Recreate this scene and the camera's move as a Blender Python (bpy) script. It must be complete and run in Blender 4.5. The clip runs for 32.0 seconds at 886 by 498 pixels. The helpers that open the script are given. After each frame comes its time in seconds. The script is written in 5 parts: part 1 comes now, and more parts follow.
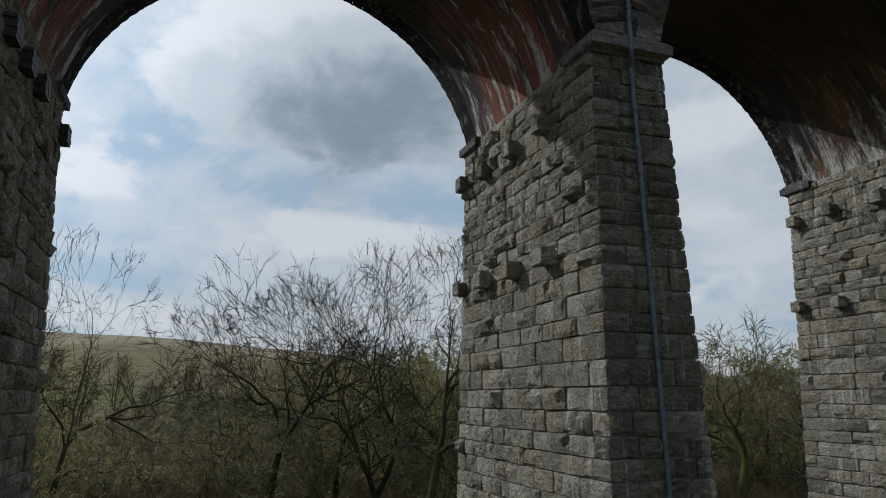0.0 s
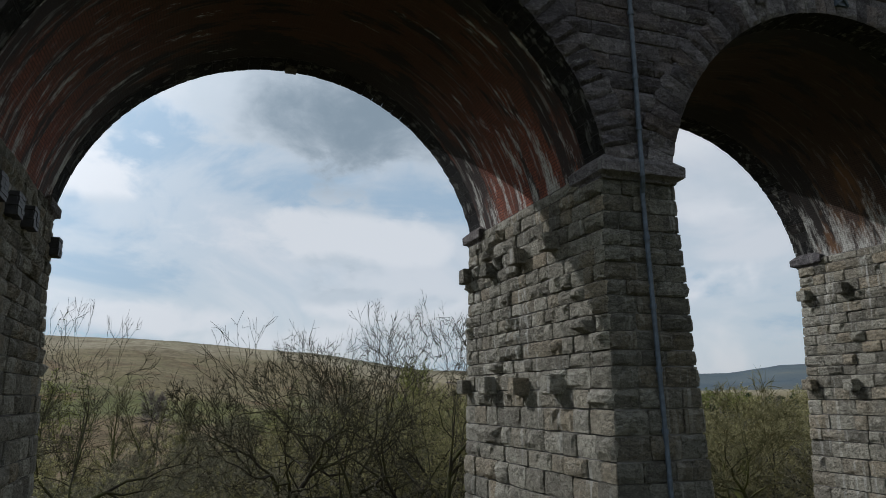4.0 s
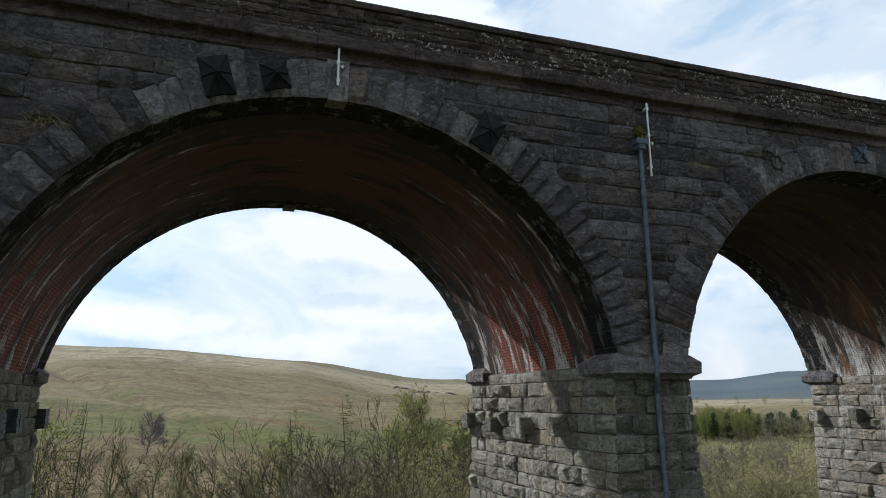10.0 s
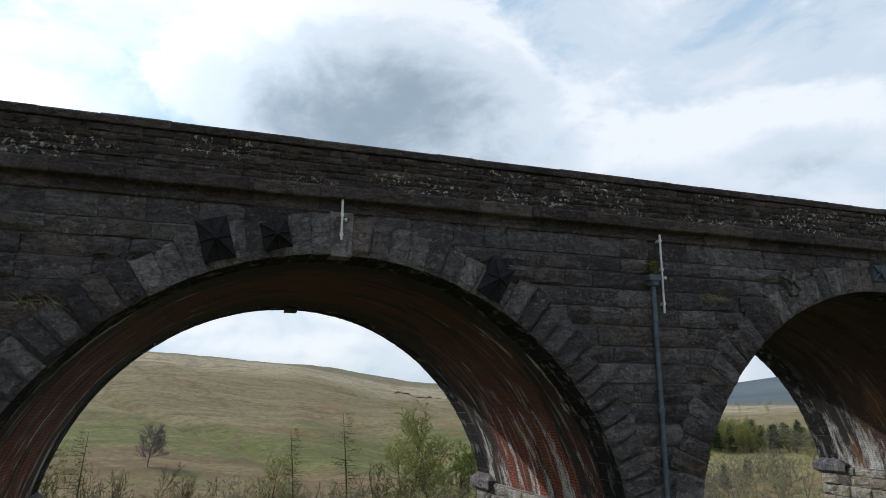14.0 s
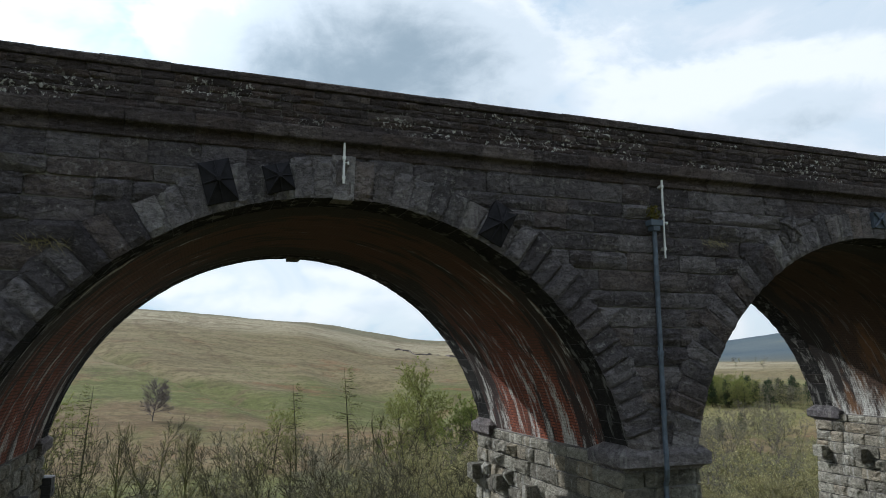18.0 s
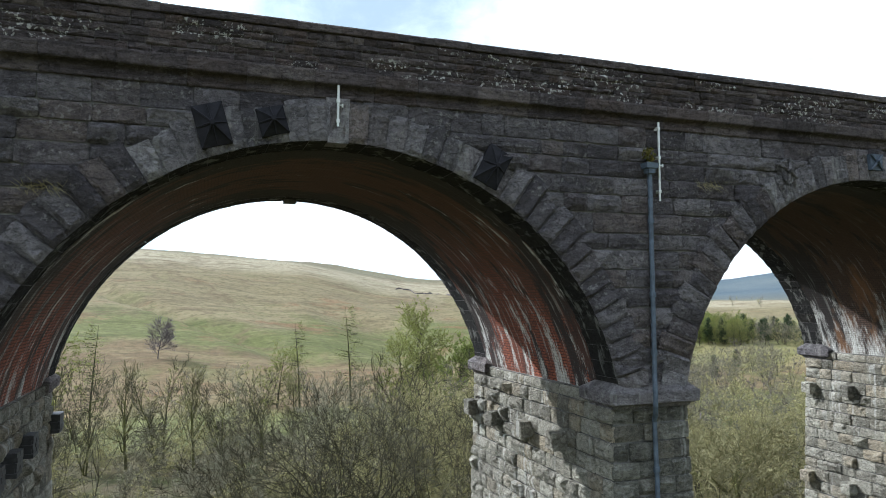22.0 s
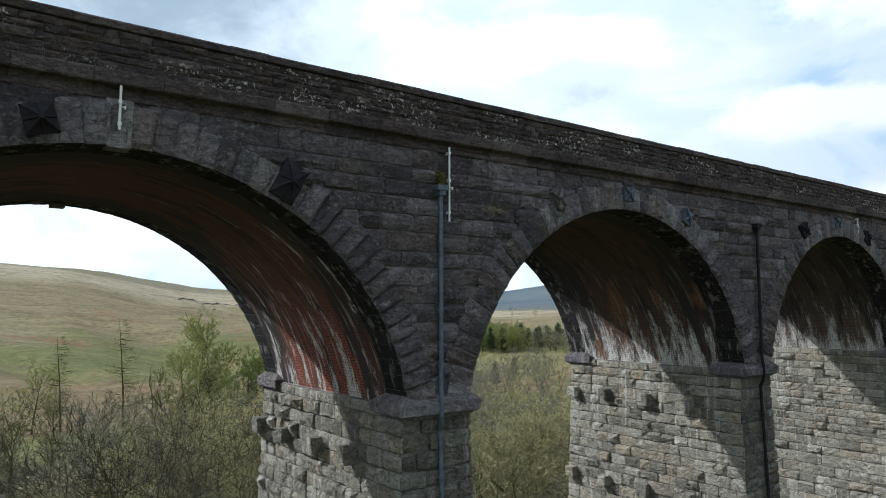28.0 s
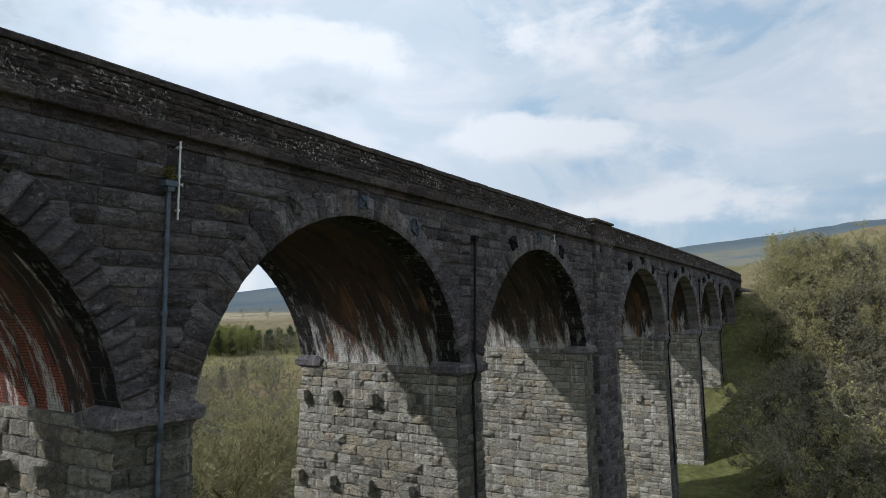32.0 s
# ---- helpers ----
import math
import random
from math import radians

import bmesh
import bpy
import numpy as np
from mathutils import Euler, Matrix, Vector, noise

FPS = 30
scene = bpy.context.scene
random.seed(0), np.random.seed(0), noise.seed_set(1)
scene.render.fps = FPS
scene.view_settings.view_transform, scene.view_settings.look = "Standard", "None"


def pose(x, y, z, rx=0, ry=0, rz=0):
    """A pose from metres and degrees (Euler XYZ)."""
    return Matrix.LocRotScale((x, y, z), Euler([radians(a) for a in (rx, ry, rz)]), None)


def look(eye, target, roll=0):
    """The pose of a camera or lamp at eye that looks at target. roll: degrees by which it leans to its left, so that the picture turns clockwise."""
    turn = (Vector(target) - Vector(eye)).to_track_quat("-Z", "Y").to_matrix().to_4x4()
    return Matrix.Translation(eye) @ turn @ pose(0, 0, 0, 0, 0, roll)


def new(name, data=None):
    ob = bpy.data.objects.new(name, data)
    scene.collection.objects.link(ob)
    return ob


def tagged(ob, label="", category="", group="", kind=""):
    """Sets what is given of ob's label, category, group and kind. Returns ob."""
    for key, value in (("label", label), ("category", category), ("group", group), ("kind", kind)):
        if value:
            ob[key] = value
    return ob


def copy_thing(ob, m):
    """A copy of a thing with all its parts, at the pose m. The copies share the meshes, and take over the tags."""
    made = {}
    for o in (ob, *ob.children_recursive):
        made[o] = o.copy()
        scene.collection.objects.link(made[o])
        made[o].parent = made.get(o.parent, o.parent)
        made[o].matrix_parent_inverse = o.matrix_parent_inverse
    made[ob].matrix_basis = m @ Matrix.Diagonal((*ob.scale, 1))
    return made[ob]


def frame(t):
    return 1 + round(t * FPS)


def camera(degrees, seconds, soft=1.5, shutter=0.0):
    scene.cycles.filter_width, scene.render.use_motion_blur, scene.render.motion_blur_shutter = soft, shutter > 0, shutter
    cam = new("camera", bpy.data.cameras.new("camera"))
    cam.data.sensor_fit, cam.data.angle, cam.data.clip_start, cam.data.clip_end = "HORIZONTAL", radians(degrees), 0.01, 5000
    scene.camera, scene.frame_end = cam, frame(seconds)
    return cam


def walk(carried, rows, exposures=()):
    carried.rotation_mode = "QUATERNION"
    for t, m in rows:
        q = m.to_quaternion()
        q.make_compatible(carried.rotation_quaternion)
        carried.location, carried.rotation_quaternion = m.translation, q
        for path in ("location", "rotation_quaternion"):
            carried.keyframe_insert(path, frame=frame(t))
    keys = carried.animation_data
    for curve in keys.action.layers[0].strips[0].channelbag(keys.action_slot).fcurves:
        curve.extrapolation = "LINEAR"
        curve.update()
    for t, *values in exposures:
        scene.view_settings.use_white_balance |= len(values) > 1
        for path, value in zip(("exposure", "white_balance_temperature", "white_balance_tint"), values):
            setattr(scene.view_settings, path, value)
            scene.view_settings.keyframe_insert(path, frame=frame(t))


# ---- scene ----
# The camera rises straight up beside the arch, tilts down, then turns along the viaduct.
cam = camera(65.72, 32.0, soft=0.95)
PATH = (
    (0, (-10.153, -13.790, -0.978), (-6.822, -4.601, 1.135), -0.28),
    (0.5, (-10.193, -13.818, -0.626), (-6.867, -4.628, 1.489), -0.27),
    (1, (-10.204, -13.820, -0.172), (-6.878, -4.629, 1.939), -0.49),
    (1.5, (-10.223, -13.803, 0.291), (-6.892, -4.612, 2.393), -0.50),
    (2, (-10.234, -13.800, 0.734), (-6.901, -4.608, 2.830), -0.56),
    (2.5, (-10.239, -13.810, 1.181), (-6.904, -4.618, 3.273), -0.56),
    (3, (-10.253, -13.828, 1.628), (-6.922, -4.634, 3.719), -0.63),
    (3.5, (-10.256, -13.811, 2.053), (-6.922, -4.617, 4.136), -0.64),
    (5.5, (-10.272, -13.848, 3.804), (-6.941, -4.644, 5.854), -0.51),
    (6, (-10.291, -13.881, 4.198), (-6.962, -4.677, 6.251), -0.60),
    (6.5, (-10.288, -13.887, 4.612), (-6.948, -4.687, 6.662), -0.59),
    (7, (-10.287, -13.873, 4.995), (-6.942, -4.675, 7.045), -0.74),
    (7.5, (-10.289, -13.872, 5.328), (-6.937, -4.679, 7.389), -0.75),
    (8, (-10.293, -13.853, 5.649), (-6.939, -4.665, 7.731), -0.63),
    (8.5, (-10.319, -13.888, 5.970), (-6.971, -4.703, 8.074), -0.55),
    (9, (-10.338, -13.928, 6.324), (-7.000, -4.744, 8.445), -0.57),
    (9.5, (-10.369, -13.943, 6.764), (-7.028, -4.761, 8.890), -0.44),
    (10, (-10.387, -13.958, 7.246), (-7.049, -4.776, 9.379), -0.50),
    (10.5, (-10.422, -13.995, 7.697), (-7.091, -4.811, 9.834), -0.42),
    (11, (-10.448, -14.006, 8.148), (-7.123, -4.822, 10.293), -0.35),
    (11.5, (-10.488, -14.034, 8.560), (-7.167, -4.851, 10.713), -0.37),
    (12, (-10.503, -14.078, 9.039), (-7.178, -4.896, 11.189), -0.29),
    (12.5, (-10.517, -14.113, 9.491), (-7.193, -4.929, 11.639), -0.27),
    (13, (-10.507, -14.145, 9.952), (-7.188, -4.958, 12.094), -0.34),
    (13.5, (-10.523, -14.123, 10.347), (-7.211, -4.935, 12.493), -0.21),
    (14, (-10.524, -14.109, 10.653), (-7.217, -4.919, 12.803), -0.13),
    (14.5, (-10.537, -14.115, 10.694), (-7.236, -4.924, 12.846), -0.14),
    (16.5, (-10.583, -14.202, 10.510), (-7.308, -5.121, 13.117), -0.29),
    (17, (-10.594, -14.195, 10.467), (-7.291, -5.034, 12.738), -0.24),
    (17.5, (-10.605, -14.134, 10.409), (-7.277, -4.900, 12.321), -0.19),
    (18, (-10.579, -14.073, 10.327), (-7.228, -4.781, 11.885), -0.21),
    (18.5, (-10.556, -14.038, 10.246), (-7.187, -4.699, 11.442), -0.26),
    (19, (-10.547, -14.040, 10.166), (-7.168, -4.666, 11.001), -0.31),
    (19.5, (-10.539, -14.080, 10.129), (-7.152, -4.685, 10.629), -0.25),
    (20, (-10.540, -14.128, 10.091), (-7.154, -4.728, 10.510), -0.25),
    (20.5, (-10.536, -14.172, 10.155), (-7.150, -4.771, 10.569), -0.25),
    (21, (-10.539, -14.206, 10.225), (-7.155, -4.805, 10.643), -0.23),
    (21.5, (-10.526, -14.219, 10.307), (-7.145, -4.822, 10.821), -0.24),
    (22, (-10.513, -14.237, 10.389), (-7.137, -4.849, 11.073), -0.24),
    (22.5, (-10.526, -14.251, 10.441), (-7.153, -4.873, 11.259), -0.29),
    (23, (-10.526, -14.269, 10.486), (-7.158, -4.890, 11.308), -0.32),
    (23.5, (-10.554, -14.299, 10.535), (-7.065, -4.963, 11.357), -0.26),
    (24, (-10.560, -14.294, 10.606), (-6.801, -5.063, 11.420), -0.28),
    (24.5, (-10.547, -14.304, 10.628), (-6.639, -5.137, 11.454), -0.29),
    (26.5, (-10.623, -14.313, 10.591), (-5.615, -5.697, 11.416), -0.33),
    (27, (-10.627, -14.325, 10.569), (-5.284, -5.913, 11.396), -0.29),
    (27.5, (-10.625, -14.335, 10.548), (-4.952, -6.141, 11.371), -0.28),
    (28, (-10.606, -14.380, 10.522), (-4.625, -6.408, 11.343), -0.24),
    (28.5, (-10.619, -14.402, 10.503), (-4.309, -6.688, 11.325), -0.20),
    (29, (-10.634, -14.409, 10.471), (-3.965, -7.003, 11.300), -0.18),
    (29.5, (-10.653, -14.445, 10.478), (-3.631, -7.373, 11.306), -0.08),
    (30, (-10.684, -14.434, 10.465), (-3.308, -7.733, 11.299), -0.08),
    (30.5, (-10.690, -14.453, 10.478), (-2.991, -8.126, 11.312), 0.04),
    (31, (-10.705, -14.517, 10.525), (-2.703, -8.575, 11.345), 0.18),
    (31.5, (-10.749, -14.530, 10.514), (-2.455, -9.007, 11.356), 0.11),
    (32, (-10.750, -14.532, 10.568), (-2.228, -9.370, 11.415), 0.09),
)
EXPOSURES = ((0.0, -1.10, 5950, 9), (3.0, -1.02, 5950, 9), (6.0, -0.86, 5950, 9), (9.0, -0.50, 5900, 9), (12.0, -0.28, 5850, 9), (14.5, -0.60, 5950, 9), (17.0, -0.85, 5950, 9), (18.5, -0.07, 5800, 7), (20.0, 0.52, 5680, 7), (23.0, 0.33, 5680, 7), (28.0, -0.10, 5750, 7), (32.0, -0.48, 5900, 9))
walk(cam, [(t, look(eye, target, roll)) for t, eye, target, roll in PATH], EXPOSURES)

# ---- world, sun, exposure ----
SUN_AZ, SUN_EL = radians(-45), radians(37)
SUN_DIR = Vector((math.sin(SUN_AZ) * math.cos(SUN_EL), math.cos(SUN_AZ) * math.cos(SUN_EL), math.sin(SUN_EL)))


def build_world():
    w = bpy.data.worlds.new("sky")
    scene.world = w
    w.use_nodes = True
    nt = w.node_tree
    nt.nodes.clear()
    N, L = nt.nodes.new, nt.links.new
    out = N("ShaderNodeOutputWorld")
    sky = N("ShaderNodeTexSky")
    sky.sky_type, sky.sun_disc = "NISHITA", False
    sky.sun_elevation, sky.sun_rotation = SUN_EL, SUN_AZ
    sky.air_density, sky.dust_density, sky.ozone_density = 1.0, 1.6, 1.0
    tc = N("ShaderNodeTexCoord")
    sep = N("ShaderNodeSeparateXYZ")
    L(tc.outputs["Generated"], sep.inputs[0])

    def m(op, a, b=None, clamp=False):
        n = N("ShaderNodeMath")
        n.operation, n.use_clamp = op, clamp
        for i, v in enumerate((a, b)):
            if v is None:
                continue
            if isinstance(v, (int, float)):
                n.inputs[i].default_value = v
            else:
                L(v, n.inputs[i])
        return n.outputs[0]
    # bearing and height over the skyline, in degrees
    bearing = m("MULTIPLY", m("ARCTAN2", sep.outputs[0], sep.outputs[1]), 57.2958)
    height = m("MULTIPLY", m("ARCSINE", sep.outputs[2]), 57.2958)
    com = N("ShaderNodeCombineXYZ")
    L(m("MULTIPLY", bearing, 0.075), com.inputs[0])
    L(m("MULTIPLY", height, 0.125), com.inputs[1])

    def noi(scale, detail, rough, off, bend=0.0):
        mp = N("ShaderNodeMapping")
        mp.inputs["Location"].default_value = off
        L(com.outputs[0], mp.inputs[0])
        n = N("ShaderNodeTexNoise")
        L(mp.outputs[0], n.inputs["Vector"])
        n.inputs["Scale"].default_value, n.inputs["Detail"].default_value = scale, detail
        n.inputs["Roughness"].default_value, n.inputs["Distortion"].default_value = rough, bend
        return n.outputs["Fac"]

    def ramp(v, stops):
        r = N("ShaderNodeValToRGB")
        r.color_ramp.interpolation = "EASE"
        while len(r.color_ramp.elements) < len(stops):
            r.color_ramp.elements.new(0.5)
        for el_, (p, c) in zip(r.color_ramp.elements, stops):
            el_.position, el_.color = p, (*c, 1)
        L(v, r.inputs[0])
        return r.outputs[0]

    def grey3(v):
        return (v, v, v)
    puffs = noi(1.15, 9, 0.58, CLOUD_OFF, 0.5)
    small = noi(4.6, 7, 0.62, (3.1, 1.7, 0.0), 0.4)
    rough = m("ADD", m("MULTIPLY", m("SUBTRACT", puffs, 0.5), 2.7), m("MULTIPLY", m("SUBTRACT", small, 0.5), 0.9))

    def heaps(side, lift):
        """How deep in cloud a bearing and height lie: the heaps of this sky, ragged by the billows."""
        total = None
        for az, el, wide, tall, deep in CLOUDS:
            u = m("DIVIDE", m("SUBTRACT", bearing, az + side), wide)
            v = m("DIVIDE", m("SUBTRACT", height, el - lift), tall)
            d = m("MULTIPLY", m("MAXIMUM", m("SUBTRACT", 1.0, m("ADD", m("MULTIPLY", u, u), m("MULTIPLY", v, v))), -0.6), deep)
            total = d if total is None else m("MAXIMUM", total, d)
        return total
    body = m("ADD", heaps(0.0, 0.0), rough)
    above = m("ADD", heaps(1.5, 3.4), m("MULTIPLY", rough, 0.68))
    cover = ramp(m("MULTIPLY", m("ADD", body, 0.25), 0.5), ((0.05, grey3(0)), (0.36, grey3(1))))
    # what has more cloud above it is shaded; the upper edges are white
    shade = ramp(m("MULTIPLY", above, 0.5), ((0.02, (1.0, 1.0, 1.0)), (0.28, (0.78, 0.83, 0.865)), (0.80, (0.36, 0.435, 0.49))))
    # a thin bluish veil, streaked, fills the breaks between the heaps
    wisp = noi(0.8, 8, 0.58, (7.3, 2.2, 0.0), 0.8)
    thin = ramp(wisp, ((0.34, (0.56, 0.71, 0.835)), (0.50, (0.82, 0.885, 0.925)), (0.66, (1.0, 1.0, 1.0))))
    veil = N("ShaderNodeMix")
    veil.data_type = "RGBA"
    L(cover, veil.inputs[0])
    L(thin, veil.inputs[6])
    L(shade, veil.inputs[7])
    bg1, bg2, mix = N("ShaderNodeBackground"), N("ShaderNodeBackground"), N("ShaderNodeMixShader")
    L(sky.outputs[0], bg1.inputs[0])
    bg1.inputs[1].default_value = 0.15
    L(veil.outputs[2], bg2.inputs[0])
    # the sky is brighter on the sun's side and dims away from it
    glow = N("ShaderNodeVectorMath")
    glow.operation = "DOT_PRODUCT"
    L(tc.outputs["Generated"], glow.inputs[0])
    glow.inputs[1].default_value = SUN_DIR
    L(m("MULTIPLY", m("ADD", m("MULTIPLY", ramp(glow.outputs["Value"], ((0.62, (0, 0, 0)), (1.0, (1, 1, 1)))), 0.7), ramp(m("ADD", m("MULTIPLY", glow.outputs["Value"], 0.5), 0.5), ((0.08, grey3(0.42)), (0.34, grey3(0.80)), (0.58, grey3(1))))), CLOUD_LIGHT), bg2.inputs[1])
    L(m("ADD", m("MULTIPLY", cover, 0.14), 0.82), mix.inputs[0])
    L(bg1.outputs[0], mix.inputs[1])
    L(bg2.outputs[0], mix.inputs[2])
    L(mix.outputs[0], out.inputs[0])


# bearing, height, half width, half height and depth of each heap, in degrees
CLOUDS = ((12, 26.5, 18, 8.5, 1.5), (21, 23.0, 12, 5, 1.2), (8, 22.5, 12, 4, 1.0), (46, 20.0, 12, 3.6, 0.8), (33, 19.5, 9, 3.4, 0.6), (9, 12.8, 7, 2.4, 0.7), (15.5, 12.0, 6, 2.2, 0.6),
          (-2, 6.0, 8, 1.5, 0.6), (7, 4.4, 9, 1.3, 0.65), (15, 7.2, 7, 1.5, 0.6), (43, 15.0, 6, 3.0, 0.5), (41, 8.8, 7, 2.2, 0.5), (-9, 16.5, 5, 2.2, 0.5), (66, 14.0, 9, 2.4, 0.55),
          (78, 8.0, 10, 1.8, 0.4), (70, 21, 10, 2.5, 0.3), (-60, 30, 22, 10, 0.7), (120, 24, 24, 9, 0.8), (175, 28, 25, 11, 0.8), (-120, 22, 24, 9, 0.75), (80, 45, 22, 9, 0.7), (-20, 55, 25, 9, 0.6))
CLOUD_LIGHT = 1.36
CLOUD_OFF = (0.4, 0.9, 0.0)
build_world()
sun = new("sun", bpy.data.lights.new("sun", "SUN"))
sun.data.energy, sun.data.angle, sun.data.color = 5.0, radians(0.6), (1.0, 0.96, 0.90)
sun.matrix_world = look(SUN_DIR * 100, (0, 0, 0))


# ---- materials ----
def material(name, rough=0.9, spec=0.25):
    mt = bpy.data.materials.new(name)
    mt.use_nodes = True
    b = mt.node_tree.nodes["Principled BSDF"]
    b.inputs["Roughness"].default_value = rough
    b.inputs["Specular IOR Level"].default_value = spec
    return mt, mt.node_tree, b


class G:
    """Short names for node building."""

    def __init__(self, nt):
        self.nt = nt

    def n(self, kind, **kw):
        nd = self.nt.nodes.new(kind)
        for k, v in kw.items():
            if k == "op":
                nd.operation = v
            elif k == "blend":
                nd.blend_type = v
            elif k == "clamp":
                nd.use_clamp = v
        return nd

    def l(self, a, b):
        self.nt.links.new(a, b)

    def pos(self):
        return self.n("ShaderNodeNewGeometry").outputs["Position"]

    def mapped(self, v, scale=(1, 1, 1), loc=(0, 0, 0), rot=(0, 0, 0)):
        mp = self.n("ShaderNodeMapping")
        mp.inputs["Scale"].default_value, mp.inputs["Location"].default_value = scale, loc
        mp.inputs["Rotation"].default_value = rot
        self.l(v, mp.inputs[0])
        return mp.outputs[0]

    def noise(self, v, scale, detail=4, rough=0.55):
        nd = self.n("ShaderNodeTexNoise")
        self.l(v, nd.inputs["Vector"])
        nd.inputs["Scale"].default_value, nd.inputs["Detail"].default_value = scale, detail
        nd.inputs["Roughness"].default_value = rough
        return nd.outputs["Fac"]

    def ramp(self, v, *stops):
        r = self.n("ShaderNodeValToRGB")
        while len(r.color_ramp.elements) < len(stops):
            r.color_ramp.elements.new(0.5)
        for e, (p, c) in zip(r.color_ramp.elements, stops):
            c = (c, c, c) if isinstance(c, (int, float)) else c
            e.position, e.color = p, (*c, 1)
        self.l(v, r.inputs[0])
        return r.outputs[0]

    def mix(self, f, a, b, blend="MIX"):
        nd = self.n("ShaderNodeMix")
        nd.data_type, nd.blend_type = "RGBA", blend
        for s, v in ((nd.inputs[0], f), (nd.inputs[6], a), (nd.inputs[7], b)):
            if isinstance(v, (int, float)):
                s.default_value = v
            elif isinstance(v, tuple):
                s.default_value = (*v, 1)
            else:
                self.l(v, s)
        return nd.outputs[2]

    def math(self, op, a, b=0.5, clamp=False):
        nd = self.n("ShaderNodeMath", op=op, clamp=clamp)
        for i, v in enumerate((a, b)):
            if isinstance(v, (int, float)):
                nd.inputs[i].default_value = v
            else:
                self.l(v, nd.inputs[i])
        return nd.outputs[0]

    def bump(self, b, h, strength, dist):
        nd = self.n("ShaderNodeBump")
        nd.inputs["Strength"].default_value, nd.inputs["Distance"].default_value = strength, dist
        self.l(h, nd.inputs["Height"])
        self.l(nd.outputs[0], b.inputs["Normal"])


def stone_material(name, dark, mid, pale, lichen=0.0, streak=0.0, island=False):
    """Weathered gritstone: tone per stone, bedding, pitted grain, relief shade painted into the pits, pale lichen or
    lime runs.
    """
    mt, nt, b = material(name, 0.95, 0.15)
    g = G(nt)
    p = g.pos()
    if island:
        rnd = g.n("ShaderNodeNewGeometry").outputs["Random Per Island"]
    else:
        rnd = g.n("ShaderNodeObjectInfo").outputs["Random"]
    warm = tuple(c * k for c, k in zip(mid, (1.09, 0.985, 0.87)))
    base = g.ramp(rnd, (0.0, tuple(c * 0.8 for c in dark)), (0.25, mid), (0.42, tuple(c * 1.1 for c in dark)), (0.55, warm), (0.72, mid), (0.86, pale), (1.0, tuple(c * 0.9 for c in mid)))
    blot = g.noise(p, 0.5, 5, 0.6)
    col = g.mix(g.ramp(blot, (0.44, 0.0), (0.70, 0.45)), base, dark)
    # each stone looks its own way: the grain is shifted from stone to stone
    off = g.n("ShaderNodeCombineXYZ")
    for i in range(3):
        g.l(g.math("MULTIPLY", rnd, 17.0 + 9 * i), off.inputs[i])
    add = g.n("ShaderNodeVectorMath")
    add.operation = "ADD"
    g.l(p, add.inputs[0])
    g.l(off.outputs[0], add.inputs[1])
    q = add.outputs[0]
    lump = g.noise(g.mapped(q, (1, 1, 1.5)), 3.2, 8, 0.62)
    grain = g.noise(q, 13.0, 8, 0.72)
    fine = g.noise(q, 55.0, 4, 0.7)
    # relief shade put into the colour: hollows darker, high spots paler
    col = g.mix(g.ramp(lump, (0.36, 0.42), (0.48, 0.0)), col, tuple(c * 0.6 for c in dark))
    col = g.mix(g.ramp(lump, (0.55, 0.0), (0.72, 0.6)), col, pale)
    col = g.mix(g.ramp(grain, (0.35, 0.5), (0.45, 0.0)), col, tuple(c * 0.35 for c in dark))
    col = g.mix(g.ramp(grain, (0.56, 0.0), (0.70, 0.45)), col, tuple(min(1, c * 1.25) for c in pale))
    col = g.mix(g.ramp(fine, (0.34, 0.55), (0.46, 0.0)), col, tuple(c * 0.4 for c in dark))
    col = g.mix(g.ramp(fine, (0.58, 0.0), (0.72, 0.12)), col, tuple(min(1, c * 1.3) for c in pale))
    # cracks and bedding fissures, darkened like the hollows
    crack = g.math("ABSOLUTE", g.math("SUBTRACT", g.noise(g.mapped(q, (1, 1, 2.0), (3, 3, 3)), 2.4, 7, 0.68), 0.5))
    crag = g.ramp(crack, (0.0, 1.0), (0.045, 0.0))
    col = g.mix(g.math("MULTIPLY", crag, 0.4), col, tuple(c * 0.35 for c in dark))
    if lichen:
        li = g.noise(p, 9.5, 6, 0.7)
        zone = g.noise(g.mapped(p, (0.45, 0.45, 1.4)), 1.0, 3)
        li = g.math("MULTIPLY", g.ramp(li, (0.565, 0.0), (0.585, 1.0)), g.ramp(zone, (0.50, 0.0), (0.56, 1.0)))
        col = g.mix(g.math("MULTIPLY", li, lichen), col, (0.58, 0.56, 0.51))
    if streak:
        st = g.noise(g.mapped(p, (2.2, 2.2, 0.16)), 1.6, 4, 0.6)
        st = g.ramp(st, (0.56, 0.0), (0.64, 1.0))
        zone = g.noise(g.mapped(p, (1, 1, 0.6)), 0.35, 2)
        # runs start at the springing of the arches and fade down the face
        sz = g.n("ShaderNodeSeparateXYZ")
        g.l(p, sz.inputs[0])
        zone = g.math("ADD", zone, g.math("MULTIPLY", g.ramp(g.math("DIVIDE", sz.outputs[2], 10.0), (0.52, 0.0), (0.79, 1.0)), 0.17))
        st = g.math("MULTIPLY", st, g.ramp(zone, (0.43, 0.0), (0.56, 1.0)))
        col = g.mix(g.math("MULTIPLY", st, streak), col, (0.62, 0.60, 0.55))
    g.l(col, b.inputs["Base Color"])
